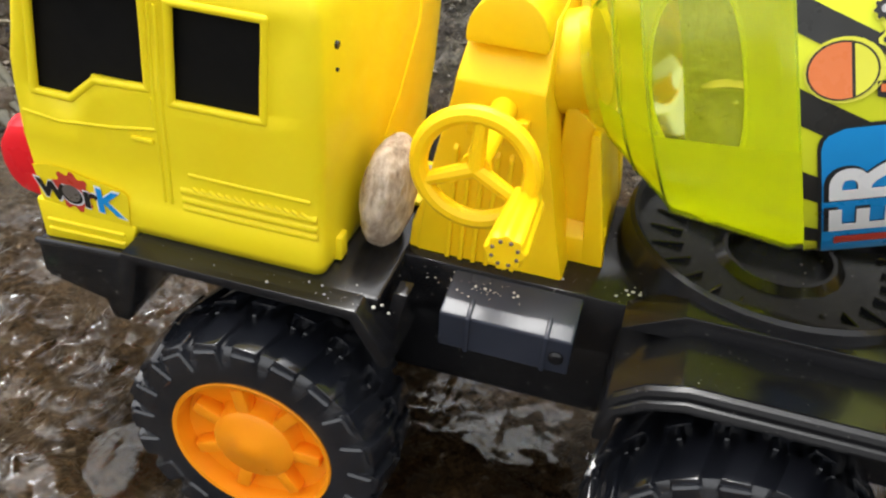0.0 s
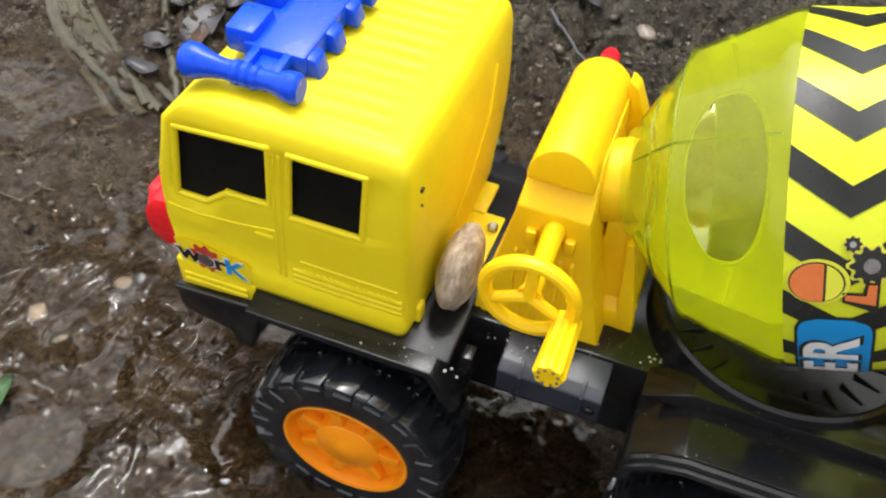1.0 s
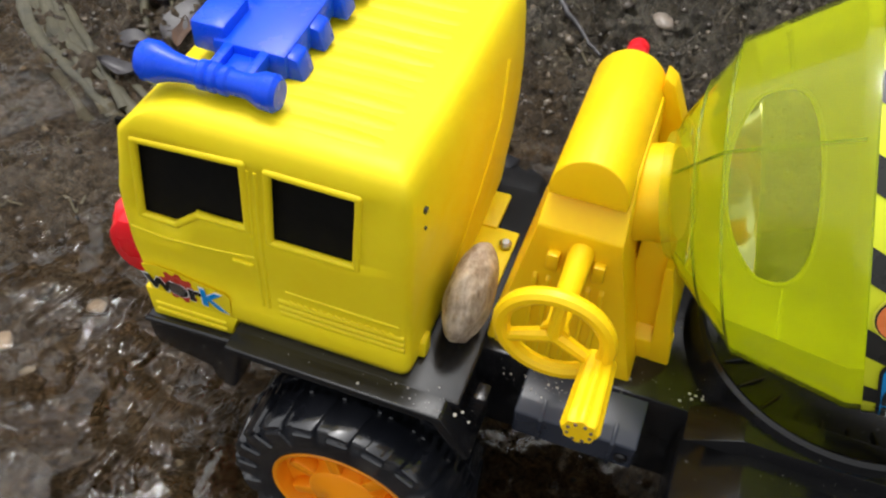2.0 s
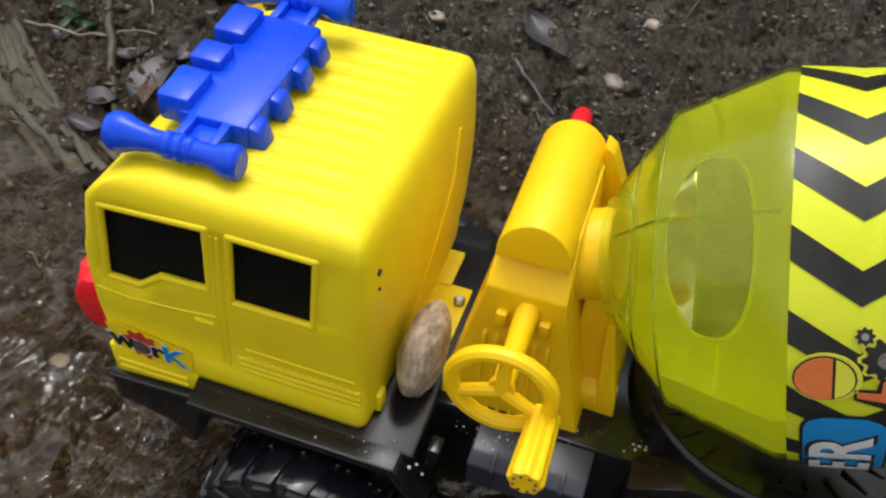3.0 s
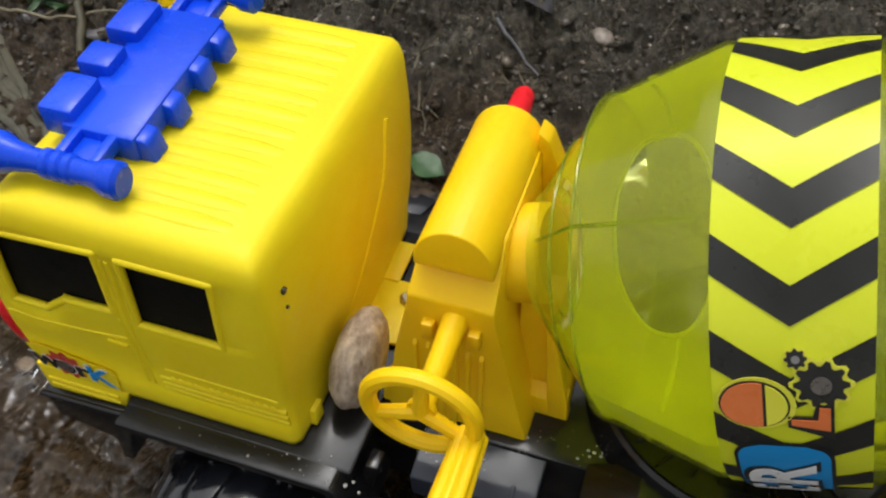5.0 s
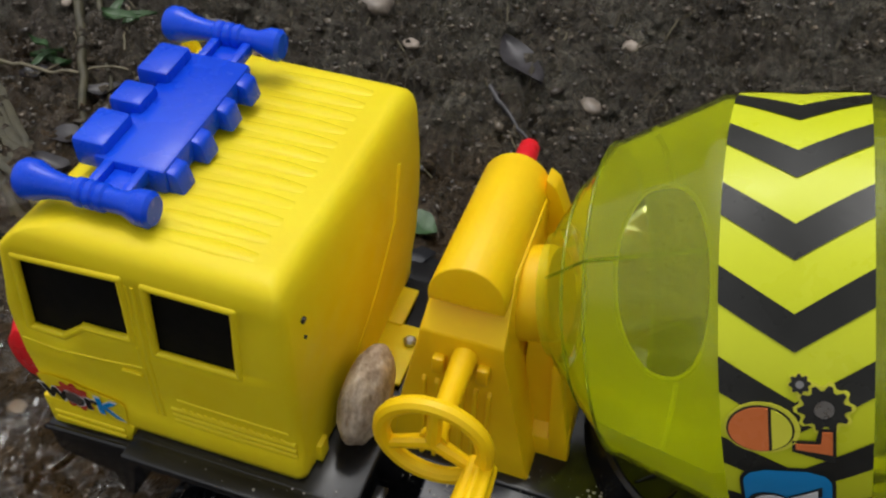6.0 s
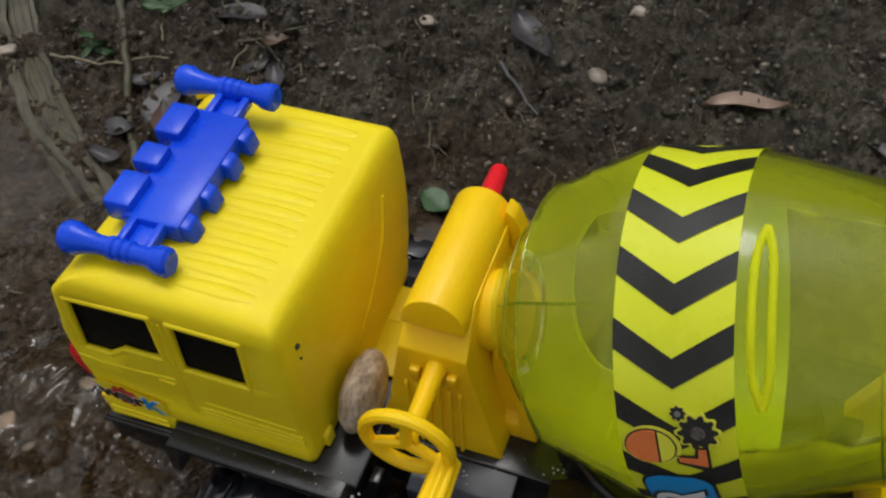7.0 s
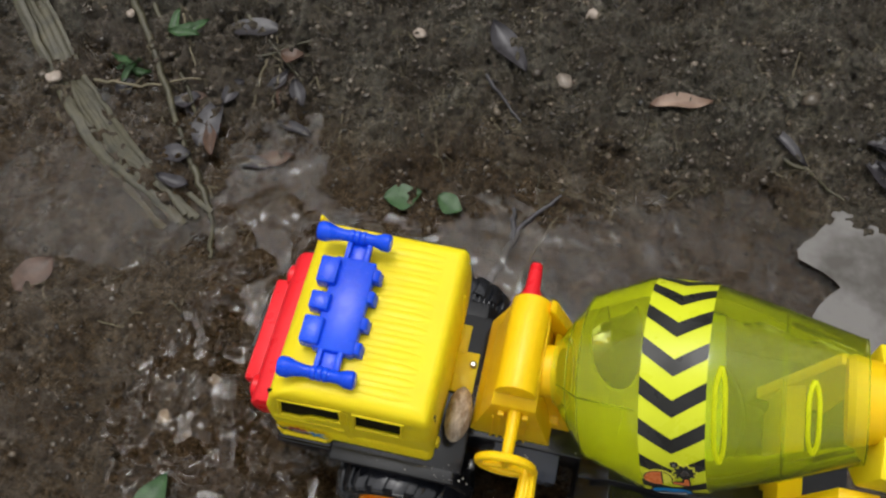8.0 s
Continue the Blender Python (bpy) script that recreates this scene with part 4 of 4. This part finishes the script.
def wrapped_panel(u0, u1, v0, v1, r, lift):
    """A rounded panel in many strips so that it follows the curve."""
    bm = bmesh.new()
    rows = []
    n = 40
    for k in range(n + 1):
        v = v1 - (v1 - v0) * k / n
        d = max(0.0, r - (v1 - v))
        inset = r - math.sqrt(max(r * r - d * d, 0))
        rows.append([bm.verts.new(skin(lift)(u0 + inset + (u1 - u0 - 2 * inset) * q / 6, v, 0)) for q in range(7)])
    for a, b in zip(rows, rows[1:]):
        for q in range(6):
            bm.faces.new((a[q], a[q + 1], b[q + 1], b[q]))
    return bm


V1 = radians(1) * 0.078
panel = part("name_panel", wrapped_panel(-0.0182, 0.0120, V1 - 0.08, V1, 0.008, 0.0012), M_INK, band, "blue panel with white outlined letters")
part("panel_face", wrapped_panel(-0.0170, 0.0108, V1 - 0.08, V1 - 0.0012, 0.007, 0.0016), M_PBLUE, panel)


# letters run round the drum: their feet point along the axis to the rear
def run_letters(body, v_top, height, mat, lift, name, grow=1.0):
    def fn(x, y, z):
        return skin(lift)(-0.0030 - y * grow, v_top + x * grow, z)
    return part(name, lettering(body, height, 0.0001, fn), mat, panel, smooth=0)


for k, ch in enumerate("RE"):
    v = V1 - 0.0205 - k * 0.0190
    run_letters(ch, v, 0.0290, M_INK, 0.0019, "letter_edge", 1.14)
    run_letters(ch, v, 0.0290, M_PWHITE, 0.0024, "letter")
part("panel_stripe", wrapped_panel(-0.0130, 0.0080, V1 - 0.058, V1 - 0.051, 0.001, 0.0019), M_PRED, panel)

# mould slots behind the band, paddle inside, hopper and legs
# ridges take the bright lime copy, which paints their glowing edges
for s in (0.0600, 0.1200):
    for d in (-0.0035, 0.0035):
        pts = [on_drum(s + d * (1 - ((k - 9) / 9.0) ** 4), radians(10 + 3.0 * k), 0.0003) for k in range(19)]
        part("mould_ridge", tube(pts, 0.0017, 8), M_LIT_LIME, drum, smooth=80)
for a in (36, 156, 276):
    part("mould_line", tube([on_drum(s, radians(a), 0.0002) for s in (-0.066, -0.055, -0.043, -0.02, 0.002)], 0.0007, 6), M_TINT, drum)
for a0, a1 in ((-80, -42), (-169, -208)):
    part("liner_rib", tube([on_drum(-0.0300, radians(a0 + (a1 - a0) * k / 10), -0.0016) for k in range(11)], 0.0014, 6), M_LIT_LIME, lit_wall)
for s in (-0.043, -0.056, 0.100, 0.1545):
    part("mould_hoop", tube([on_drum(s, radians(6 * k), 0.0001) for k in range(61)], 0.0006, 6), M_TINT, drum)
part("inner_cone", revolve([(0.032, 0.142), (0.034, 0.147), (0.031, 0.158), (0.028, 0.17)], 48, DRUM), M_GOLD, drum, "yellow inner funnel")
hopper = part("hopper", prism([(0.044, 0.215), (0.050, 0.262), (0.030, 0.268), (-0.034, 0.268), (-0.054, 0.262), (-0.048, 0.215), (-0.030, 0.200), (0.030, 0.200)], "x", 0.3200, 0.3540, 0.003), M_CAB, truck, "yellow plastic loading hopper")
part("funnel", lathe_between((0.3680, -0.004, 0.225), (0.3740, -0.004, 0.262), [(0.022, 0), (0.040, 1), (0.038, 1), (0.020, 0.05), (0, 0.05)], 40), M_CAB, hopper)
for y in (-0.062, 0.045):
    part("leg", prism([(0.270, 0.0985), (0.335, 0.0985), (0.338, 0.22), (0.308, 0.22)], "y", y, y + 0.010, 0.001), M_GOLD, hopper)
part("cradle", prism([(0.285, 0.0985), (0.300, 0.0985), (0.300, 0.165), (0.285, 0.150)], "y", -0.062, 0.055, 0.001), M_GOLD, hopper)


# ---- sticker on the cab ----
def side_skin(lift):
    def fn(u, v, w):
        u, v = u * 1.22, v * 1.22 - 0.10 * u
        return (-0.1130 + u, -(0.0714 + lift + w + 0.03 * v), 0.1140 + v)
    return fn


stick = part("side_sticker", plate([(-0.0185, 0.0075), (-0.012, 0.0095), (-0.004, 0.0098), (0.003, 0.0085), (0.0175, 0.0075), (0.020, 0.0055), (0.0185, -0.0080), (0.0120, -0.0082), (0.002, -0.0092), (-0.006, -0.0085), (-0.0165, -0.0035)], 0.0002, side_skin(0.0006)), M_CAB, cab, "printed sticker with a gear and lettering")
part("gear", plate(gear_outline(-0.0030, 0.0005, 0.0086, 9), 0.0002, side_skin(0.0010)), M_PRED, stick)
part("gear_hub", plate(ring_outline(-0.0034, 0.0000, 0.0036, 0.0036), 0.0002, side_skin(0.0017)), M_STEEL, stick)
for ch, u, size, mat in (("w", -0.0118, 0.0145, M_INK), ("o", -0.0034, 0.0140, M_INK), ("r", 0.0040, 0.0140, M_INK), ("K", 0.0116, 0.0140, M_PBLUE)):
    for grow, lift, m in ((1.16, 0.0012, M_PWHITE), (1.0, 0.0015, mat)):
        def fn(x, y, z, u=u, grow=grow, lift=lift):
            return side_skin(lift)(u + x * grow * 1.12, y * grow, z)
        part("letter", lettering(ch, size, 0.0001, fn), m, stick, smooth=0)

# ---- the stone wedged between cab and housing ----


def pebble(name, size, at, turn, mat, seed, label="", category="stone", detail=4, lump=0.12, **kw):
    bm = bmesh.new()
    bmesh.ops.create_icosphere(bm, subdivisions=detail, radius=1.0)
    off = Vector((seed * 3.1, seed * 1.7, seed * 0.9))
    for v in bm.verts:
        k = 1 + lump * noise.noise(v.co * 1.3 + off) + lump * 0.4 * noise.noise(v.co * 3.5 + off)
        v.co = Vector((v.co.x * size[0], v.co.y * size[1], v.co.z * size[2])) * k
    bm.transform(pose(*at, *turn))
    ob = part(name, bm, mat, smooth=180)
    if label:
        tagged(ob, label, category, **kw)
    return ob


pebble("wedged_stone", (0.0112, 0.0240, 0.0275), (0.0185, -0.031, 0.1245), (12, 4, 0), M_STONE, 3, "smooth buff stone wedged between cab and gear housing", "stone", 5, 0.10)


# ---- loose things on the bank ----
def rest(x, y, lift=0.0):
    return float(height(x, y)) + lift


def laid(points, lift):
    return [(x, y, rest(x, y, lift)) for x, y in points]


def curve_points(pts, n=14, wob=0.003, seed=0):
    rng = random.Random(seed)
    out = []
    for (x0, y0), (x1, y1) in zip(pts, pts[1:]):
        for k in range(n):
            t = k / n
            out.append((x0 + (x1 - x0) * t + rng.uniform(-wob, wob), y0 + (y1 - y0) * t + rng.uniform(-wob, wob)))
    out.append(pts[-1])
    return out


def rod(name, pts, r, mat, label, category, seed=0, lift=None, taper=0.5, wob=0.002, **kw):
    c = curve_points(pts, 8, wob, seed)
    zs = np.array([rest(x, y, r * 0.6 if lift is None else lift) for x, y in c])
    zs = np.convolve(np.pad(zs, 3, mode="edge"), np.ones(7) / 7, mode="valid")
    n = len(c)
    ob = part(name, tube([(x, y, z) for (x, y), z in zip(c, zs)], [r * (1 - taper * i / n) for i in range(n)], 8), mat, smooth=70)
    return tagged(ob, label, category, **kw)


# a bundle of flattened wet stems
bundle = new("stem_bundle")
bundle.matrix_basis = Matrix.Translation((-0.48, 0.30, rest(-0.48, 0.30)))
tagged(bundle, "bundle of flattened wet olive brown plant stems", "plant stems")
for k in range(9):
    d = (k - 4) * 0.0034
    end = 0.02 * math.sin(k * 2.1)
    c = curve_points([(-0.690 + d * 0.9, 0.470 + d), (-0.580 + d, 0.346 + d), (-0.485 + d * 1.2, 0.260 + d), (-0.362 + d * 1.4 + end, 0.180 + d + end * 0.4)], 7, 0.0017, k)
    zs = np.convolve(np.pad([rest(x, y, 0.004 + 0.002 * math.sin(k * 1.7)) for x, y in c], 4, mode="edge"), np.ones(9) / 9, mode="valid")
    part("stem", tube([(x, y, z) for (x, y), z in zip(c, zs)], [0.0042 + 0.0014 * math.sin(k * 2.3) + 0.0006 * math.sin(q * 0.9 + k) for q, _ in enumerate(c)], 7, 0.4), M_TWIG, bundle, smooth=70)

rod("twig", [(-0.560, 0.513), (-0.481, 0.407), (-0.372, 0.248)], 0.0065, M_TWIG, "long straight wet brown twig lying on mud", "twig", 1, group="twigs")
rod("twig", [(-0.523, 0.497), (-0.449, 0.402), (-0.388, 0.317)], 0.0040, M_TWIG, "thin wet brown twig lying on mud", "twig", 2, group="twigs")
rod("twig", [(-0.538, 0.344), (-0.470, 0.351), (-0.403, 0.371)], 0.0022, M_STRAW, "thin pale twig lying across stems", "twig", 3, lift=0.011, group="twigs")
rod("twig", [(-0.454, 0.460), (-0.409, 0.379)], 0.0018, M_STRAW, "thin pale twig lying across stems", "twig", 4, lift=0.009, group="twigs")
rod("twig", [(-0.372, 0.248), (-0.331, 0.195), (-0.312, 0.137)], 0.0050, M_TWIG, "short wet brown twig half in water", "twig", 5, group="twigs")
rod("twig", [(-0.375, 0.476), (-0.279, 0.402)], 0.0035, M_TWIG, "dark wet twig on the bank", "twig", 6, group="twigs")
rod("twig", [(-0.343, 0.423), (-0.248, 0.471)], 0.0022, M_TWIG, "dark wet twig on the bank", "twig", 7, group="twigs")
rod("twig", [(0.326, 0.405), (0.362, 0.389), (0.397, 0.365)], 0.0028, M_TWIG, "dark thin twig beside the puddle", "twig", 8, group="twigs")
rod("twig", [(0.010, 0.179), (0.031, 0.256), (0.072, 0.304)], 0.0045, M_DEADLEAF, "black forked wet stick in shallow water", "twig", 9, group="twigs")
rod("twig", [(0.026, 0.241), (0.019, 0.280)], 0.0050, M_DEADLEAF, "black forked wet stick in shallow water", "twig", 10, group="twigs")
rod("twig", [(0.037, 0.164), (0.049, 0.222), (0.079, 0.292)], 0.0016, M_STRAW, "thin pale root in shallow water", "twig", 11, group="twigs")
rod("twig", [(-0.046, 0.434), (0.007, 0.386)], 0.0030, M_DEADLEAF, "dark wet twig on the bank", "twig", 12, group="twigs")
rod("twig", [(-0.330, 0.418), (-0.326, 0.344)], 0.0014, M_STRAW, "yellow grass blade on the bank", "grass blade", 13, lift=0.008, group="grass blades")
rod("twig", [(-0.311, 0.413), (-0.303, 0.349)], 0.0012, M_STRAW, "yellow grass blade on the bank", "grass blade", 14, lift=0.008, group="grass blades")
rod("twig", [(-0.661, 0.540), (-0.648, 0.444)], 0.0022, M_STRAW, "yellow green stalk on the bank", "grass blade", 15, lift=0.012, group="grass blades")


def leaf(name, at, length, width, turn, mat, label, seed=0, curl=0.004, lift=0.006, category="leaf", group="leaves"):
    """A leaf blade with a midrib fold, a point and a little thickness."""
    rng = random.Random(seed)
    bm = bmesh.new()
    n, m = 12, 6
    rows = []
    ph = rng.uniform(0, 6)
    for i in range(n + 1):
        u = i / n
        w = width / 2 * (math.sin(math.pi * u ** 0.85) ** 0.8 + 0.02)
        w *= 1 + 0.10 * math.sin(9 * u + ph)
        rows.append([bm.verts.new(((u - 0.5) * length, w * (2 * j / m - 1) + 0.08 * width * math.sin(3 * u + ph), curl * (abs(2 * j / m - 1) ** 1.5) + curl * 1.2 * math.sin(4 * u + ph) * (2 * u - 1))) for j in range(m + 1)])
    for a, b in zip(rows, rows[1:]):
        for j in range(m):
            bm.faces.new((a[j], a[j + 1], b[j + 1], b[j]))
    r = bmesh.ops.extrude_face_region(bm, geom=bm.faces[:])
    for v in r["geom"]:
        if isinstance(v, bmesh.types.BMVert):
            v.co.z -= 0.0006
    bm.transform(pose(at[0], at[1], rest(*at, lift), rng.uniform(-8, 8), rng.uniform(-8, 8), turn))
    return tagged(part(name, bm, mat, smooth=60), label, category, group=group)


leaf("dead_leaf", (-0.466, 0.331), 0.070, 0.032, -35, M_DEADLEAF, "dark wet dead leaf among stems", 1, 0.003, 0.003)
leaf("dead_leaf", (-0.372, 0.312), 0.070, 0.034, 80, M_DEADLEAF, "grey wet dead leaf among stems", 2, 0.003, 0.003)
leaf("dead_leaf", (-0.355, 0.457), 0.075, 0.030, 15, M_DEADLEAF, "grey wet dead leaf on the bank", 3, 0.003, 0.003)
leaf("dead_leaf", (-0.305, 0.275), 0.045, 0.020, 10, M_DEADLEAF, "small dark wet dead leaf", 4, 0.004)
leaf("dead_leaf", (-0.274, 0.376), 0.045, 0.018, -60, M_DEADLEAF, "small dark wet dead leaf", 5, 0.004)
leaf("dead_leaf", (-0.025, 0.476), 0.090, 0.030, -55, M_DEADLEAF, "dark purple wet leaf on the bank", 6, 0.005)
leaf("dry_leaf", (0.194, 0.448), 0.078, 0.024, 18, M_DRYLEAF, "dry pinkish tan leaf on the bank", 7, 0.006, 0.008)
leaf("dry_leaf", (-0.497, 0.071), 0.055, 0.036, 65, M_BROWNLEAF, "reddish brown wet leaf on mud", 8, 0.003)
leaf("green_leaf", (-0.283, -0.136), 0.062, 0.028, 70, M_LEAF, "green leaf lying in shallow water", 9, 0.003)
leaf("green_leaf", (-0.113, 0.266), 0.046, 0.034, 20, M_LEAF, "dark green leaf under shallow water", 10, 0.002, 0.003)
leaf("green_leaf", (-0.055, 0.266), 0.035, 0.026, -20, M_LEAF, "dark green leaf under shallow water", 11, 0.002, 0.003)
for i, (dx, dy, a) in enumerate(((0, 0, 20), (0.016, 0.006, 50), (-0.014, 0.010, 75), (0.008, -0.014, -10))):
    leaf("green_leaf", (-0.440 + dx, 0.427 + dy), 0.040, 0.013, a + 15, M_LEAF, "small green leaflet among twigs", 20 + i, 0.003, 0.010)
for i, a in enumerate((0, 40, 80, 125, 160)):
    leaf("green_leaf", (-0.500 + 0.010 * math.cos(a), 0.374 + 0.008 * math.sin(a)), 0.034, 0.010, a, M_LEAF, "small green leaflet among stems", 30 + i, 0.004, 0.010)

rng = random.Random(77)
for i in range(16):
    x, y = -0.390 + rng.gauss(0, 0.055), 0.345 + rng.gauss(0, 0.05)
    leaf("dead_leaf", (x, y), rng.uniform(0.03, 0.06), rng.uniform(0.014, 0.026), rng.uniform(0, 360), M_DEADLEAF if i % 3 else M_BROWNLEAF, "dark wet dead leaf in the heap of stems", 60 + i, 0.004, 0.003)
for i in range(7):
    x, y = 0.355 + 0.036 * i + rng.gauss(0, 0.02), 0.42 - 0.01 * i + rng.gauss(0, 0.02)
    leaf("dead_leaf", (x, y), rng.uniform(0.05, 0.09), rng.uniform(0.016, 0.028), rng.uniform(-40, 10), M_DEADLEAF, "greyish wet dead leaf beside the puddle", 90 + i, 0.005, 0.004)

# single stones that stand out
for i, (x, y, r, mat, lab) in enumerate(((0.068, 0.563, 0.011, M_PEBBLE2, "pale orange stone on the bank"), (-0.591, 0.338, 0.009, M_PEBBLE2, "pale flat stone on stems"), (-0.557, 0.312, 0.007, M_PEBBLE2, "pale flat stone on stems"), (-0.300, -0.050, 0.007, M_PEBBLE2, "flat whitish stone in shallow water"), (-0.142, 0.481, 0.007, M_PEBBLE2, "small pale stone on the bank"), (-0.262, 0.001, 0.005, M_PEBBLE2, "pale pebble in shallow water"), (-0.033, -0.147, 0.006, M_PEBBLE2, "pale pebble beside the wheel"), (-0.523, 0.444, 0.006, M_PEBBLE2, "small pale stone on mud"), (0.049, 0.455, 0.010, M_PEBBLE, "brown stone on the bank"), (-0.205, 0.540, 0.016, M_PEBBLE, "brown stone on the bank"))):
    pebble("pebble", (r * 1.25, r, r * 0.6), (x, y, rest(x, y, r * 0.2)), (0, 0, 40 * i), mat, i + 10, lab, "pebble", 3, 0.25, group="pebbles")


def scatter(name, count, sizes, mat, label, category, seed, where):
    """Many small stones in one mesh."""
    rng = np.random.default_rng(seed)
    base = bmesh.new()
    bmesh.ops.create_icosphere(base, subdivisions=1, radius=1.0)
    bv = np.array([v.co[:] for v in base.verts])
    bf = np.array([[v.index for v in f.verts] for f in base.faces])
    base.free()
    xs, ys = rng.uniform(-0.72, 0.56, count * 4), rng.uniform(-0.28, 0.75, count * 4)
    ok = rng.random(count * 4) < where(xs, ys)
    xs, ys = xs[ok][:count], ys[ok][:count]
    n = len(xs)
    r = sizes[0] + (sizes[1] - sizes[0]) * rng.random(n) ** 3
    shape = rng.uniform(0.6, 1.3, (n, 1, 3)) * [[[1, 1, 0.6]]]
    v = bv[None] * (1 + rng.normal(0, 0.24, (n, len(bv), 1))) * shape * r[:, None, None]
    a = rng.uniform(0, 6.28, n)
    c, s = np.cos(a)[:, None], np.sin(a)[:, None]
    x, y = v[..., 0] * c - v[..., 1] * s, v[..., 0] * s + v[..., 1] * c
    z = height(xs, ys) - r * 0.25
    co = np.stack([x + xs[:, None], y + ys[:, None], v[..., 2] + z[:, None]], -1).reshape(-1, 3)
    fc = (bf[None] + (np.arange(n) * len(bv))[:, None, None]).reshape(-1, 3)
    me = bpy.data.meshes.new(name)
    me.from_pydata(co.tolist(), [], fc.tolist())
    me.materials.append(mat)
    me.shade_smooth()
    return tagged(new(name, me), label, category, kind="stuff")


def bank(x, y):
    return np.clip(0.05 + smoothstep(0.2, 0.42, y) + 0.5 * smoothstep(-0.2, -0.4, x), 0, 1)


def grit_material():
    m, n, l, b = material("grit")
    g = n.new("ShaderNodeNewGeometry")
    r = ramp(n, l, g.outputs["Random Per Island"], [(0.0, (0.02, 0.018, 0.015)), (0.45, (0.07, 0.055, 0.042)), (0.8, (0.11, 0.092, 0.068)), (0.97, (0.14, 0.105, 0.07)), (1.0, (0.24, 0.21, 0.17))])
    l.new(r.outputs[0], b.inputs["Base Color"])
    b.inputs["Roughness"].default_value = 0.3
    bump(n, l, b, noise_tex(n, l, 300, 4).outputs[0], 0.5, 0.001)
    return m


M_GRIT = grit_material()
scatter("grit", 17000, (0.0009, 0.0042), M_GRIT, "wet dark grit and tiny stones scattered over mud", "grit", 5, bank)
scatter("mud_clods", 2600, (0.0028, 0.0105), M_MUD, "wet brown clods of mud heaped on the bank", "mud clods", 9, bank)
scatter("gravel", 300, (0.003, 0.008), M_GRIT, "small wet stones scattered over the muddy bank", "gravel", 6, bank)


def fibres(count, seed):
    """Fine rootlets and straw bits lying about, one mesh."""
    rng = random.Random(seed)
    bm = bmesh.new()
    for _ in range(count):
        x, y = rng.uniform(-0.68, 0.5), rng.uniform(0.05, 0.68)
        if rng.random() > float(bank(np.array(x), np.array(y))):
            continue
        a, ln = rng.uniform(0, 6.28), rng.uniform(0.012, 0.05)
        pts = []
        for k in range(5):
            px_, py_ = x + ln * k / 4 * math.cos(a + 0.25 * k * rng.uniform(-1, 1)), y + ln * k / 4 * math.sin(a + 0.25 * k * rng.uniform(-1, 1))
            pts.append((px_, py_, rest(px_, py_, 0.0015)))
        merge_into(bm, pts, rng.uniform(0.0004, 0.0010))
    return tagged(part("rootlets", bm, M_STRAW, smooth=0), "fine pale rootlets and straw bits on mud", "rootlets", kind="stuff")


def merge_into(bm, pts, r):
    rows = []
    for x, y, z in pts:
        rows.append([bm.verts.new((x + r, y, z)), bm.verts.new((x - r * 0.5, y + r, z)), bm.verts.new((x - r * 0.5, y - r, z + r))])
    for a, b in zip(rows, rows[1:]):
        for k in range(3):
            bm.faces.new((a[k], a[(k + 1) % 3], b[(k + 1) % 3], b[k]))


fibres(420, 4)
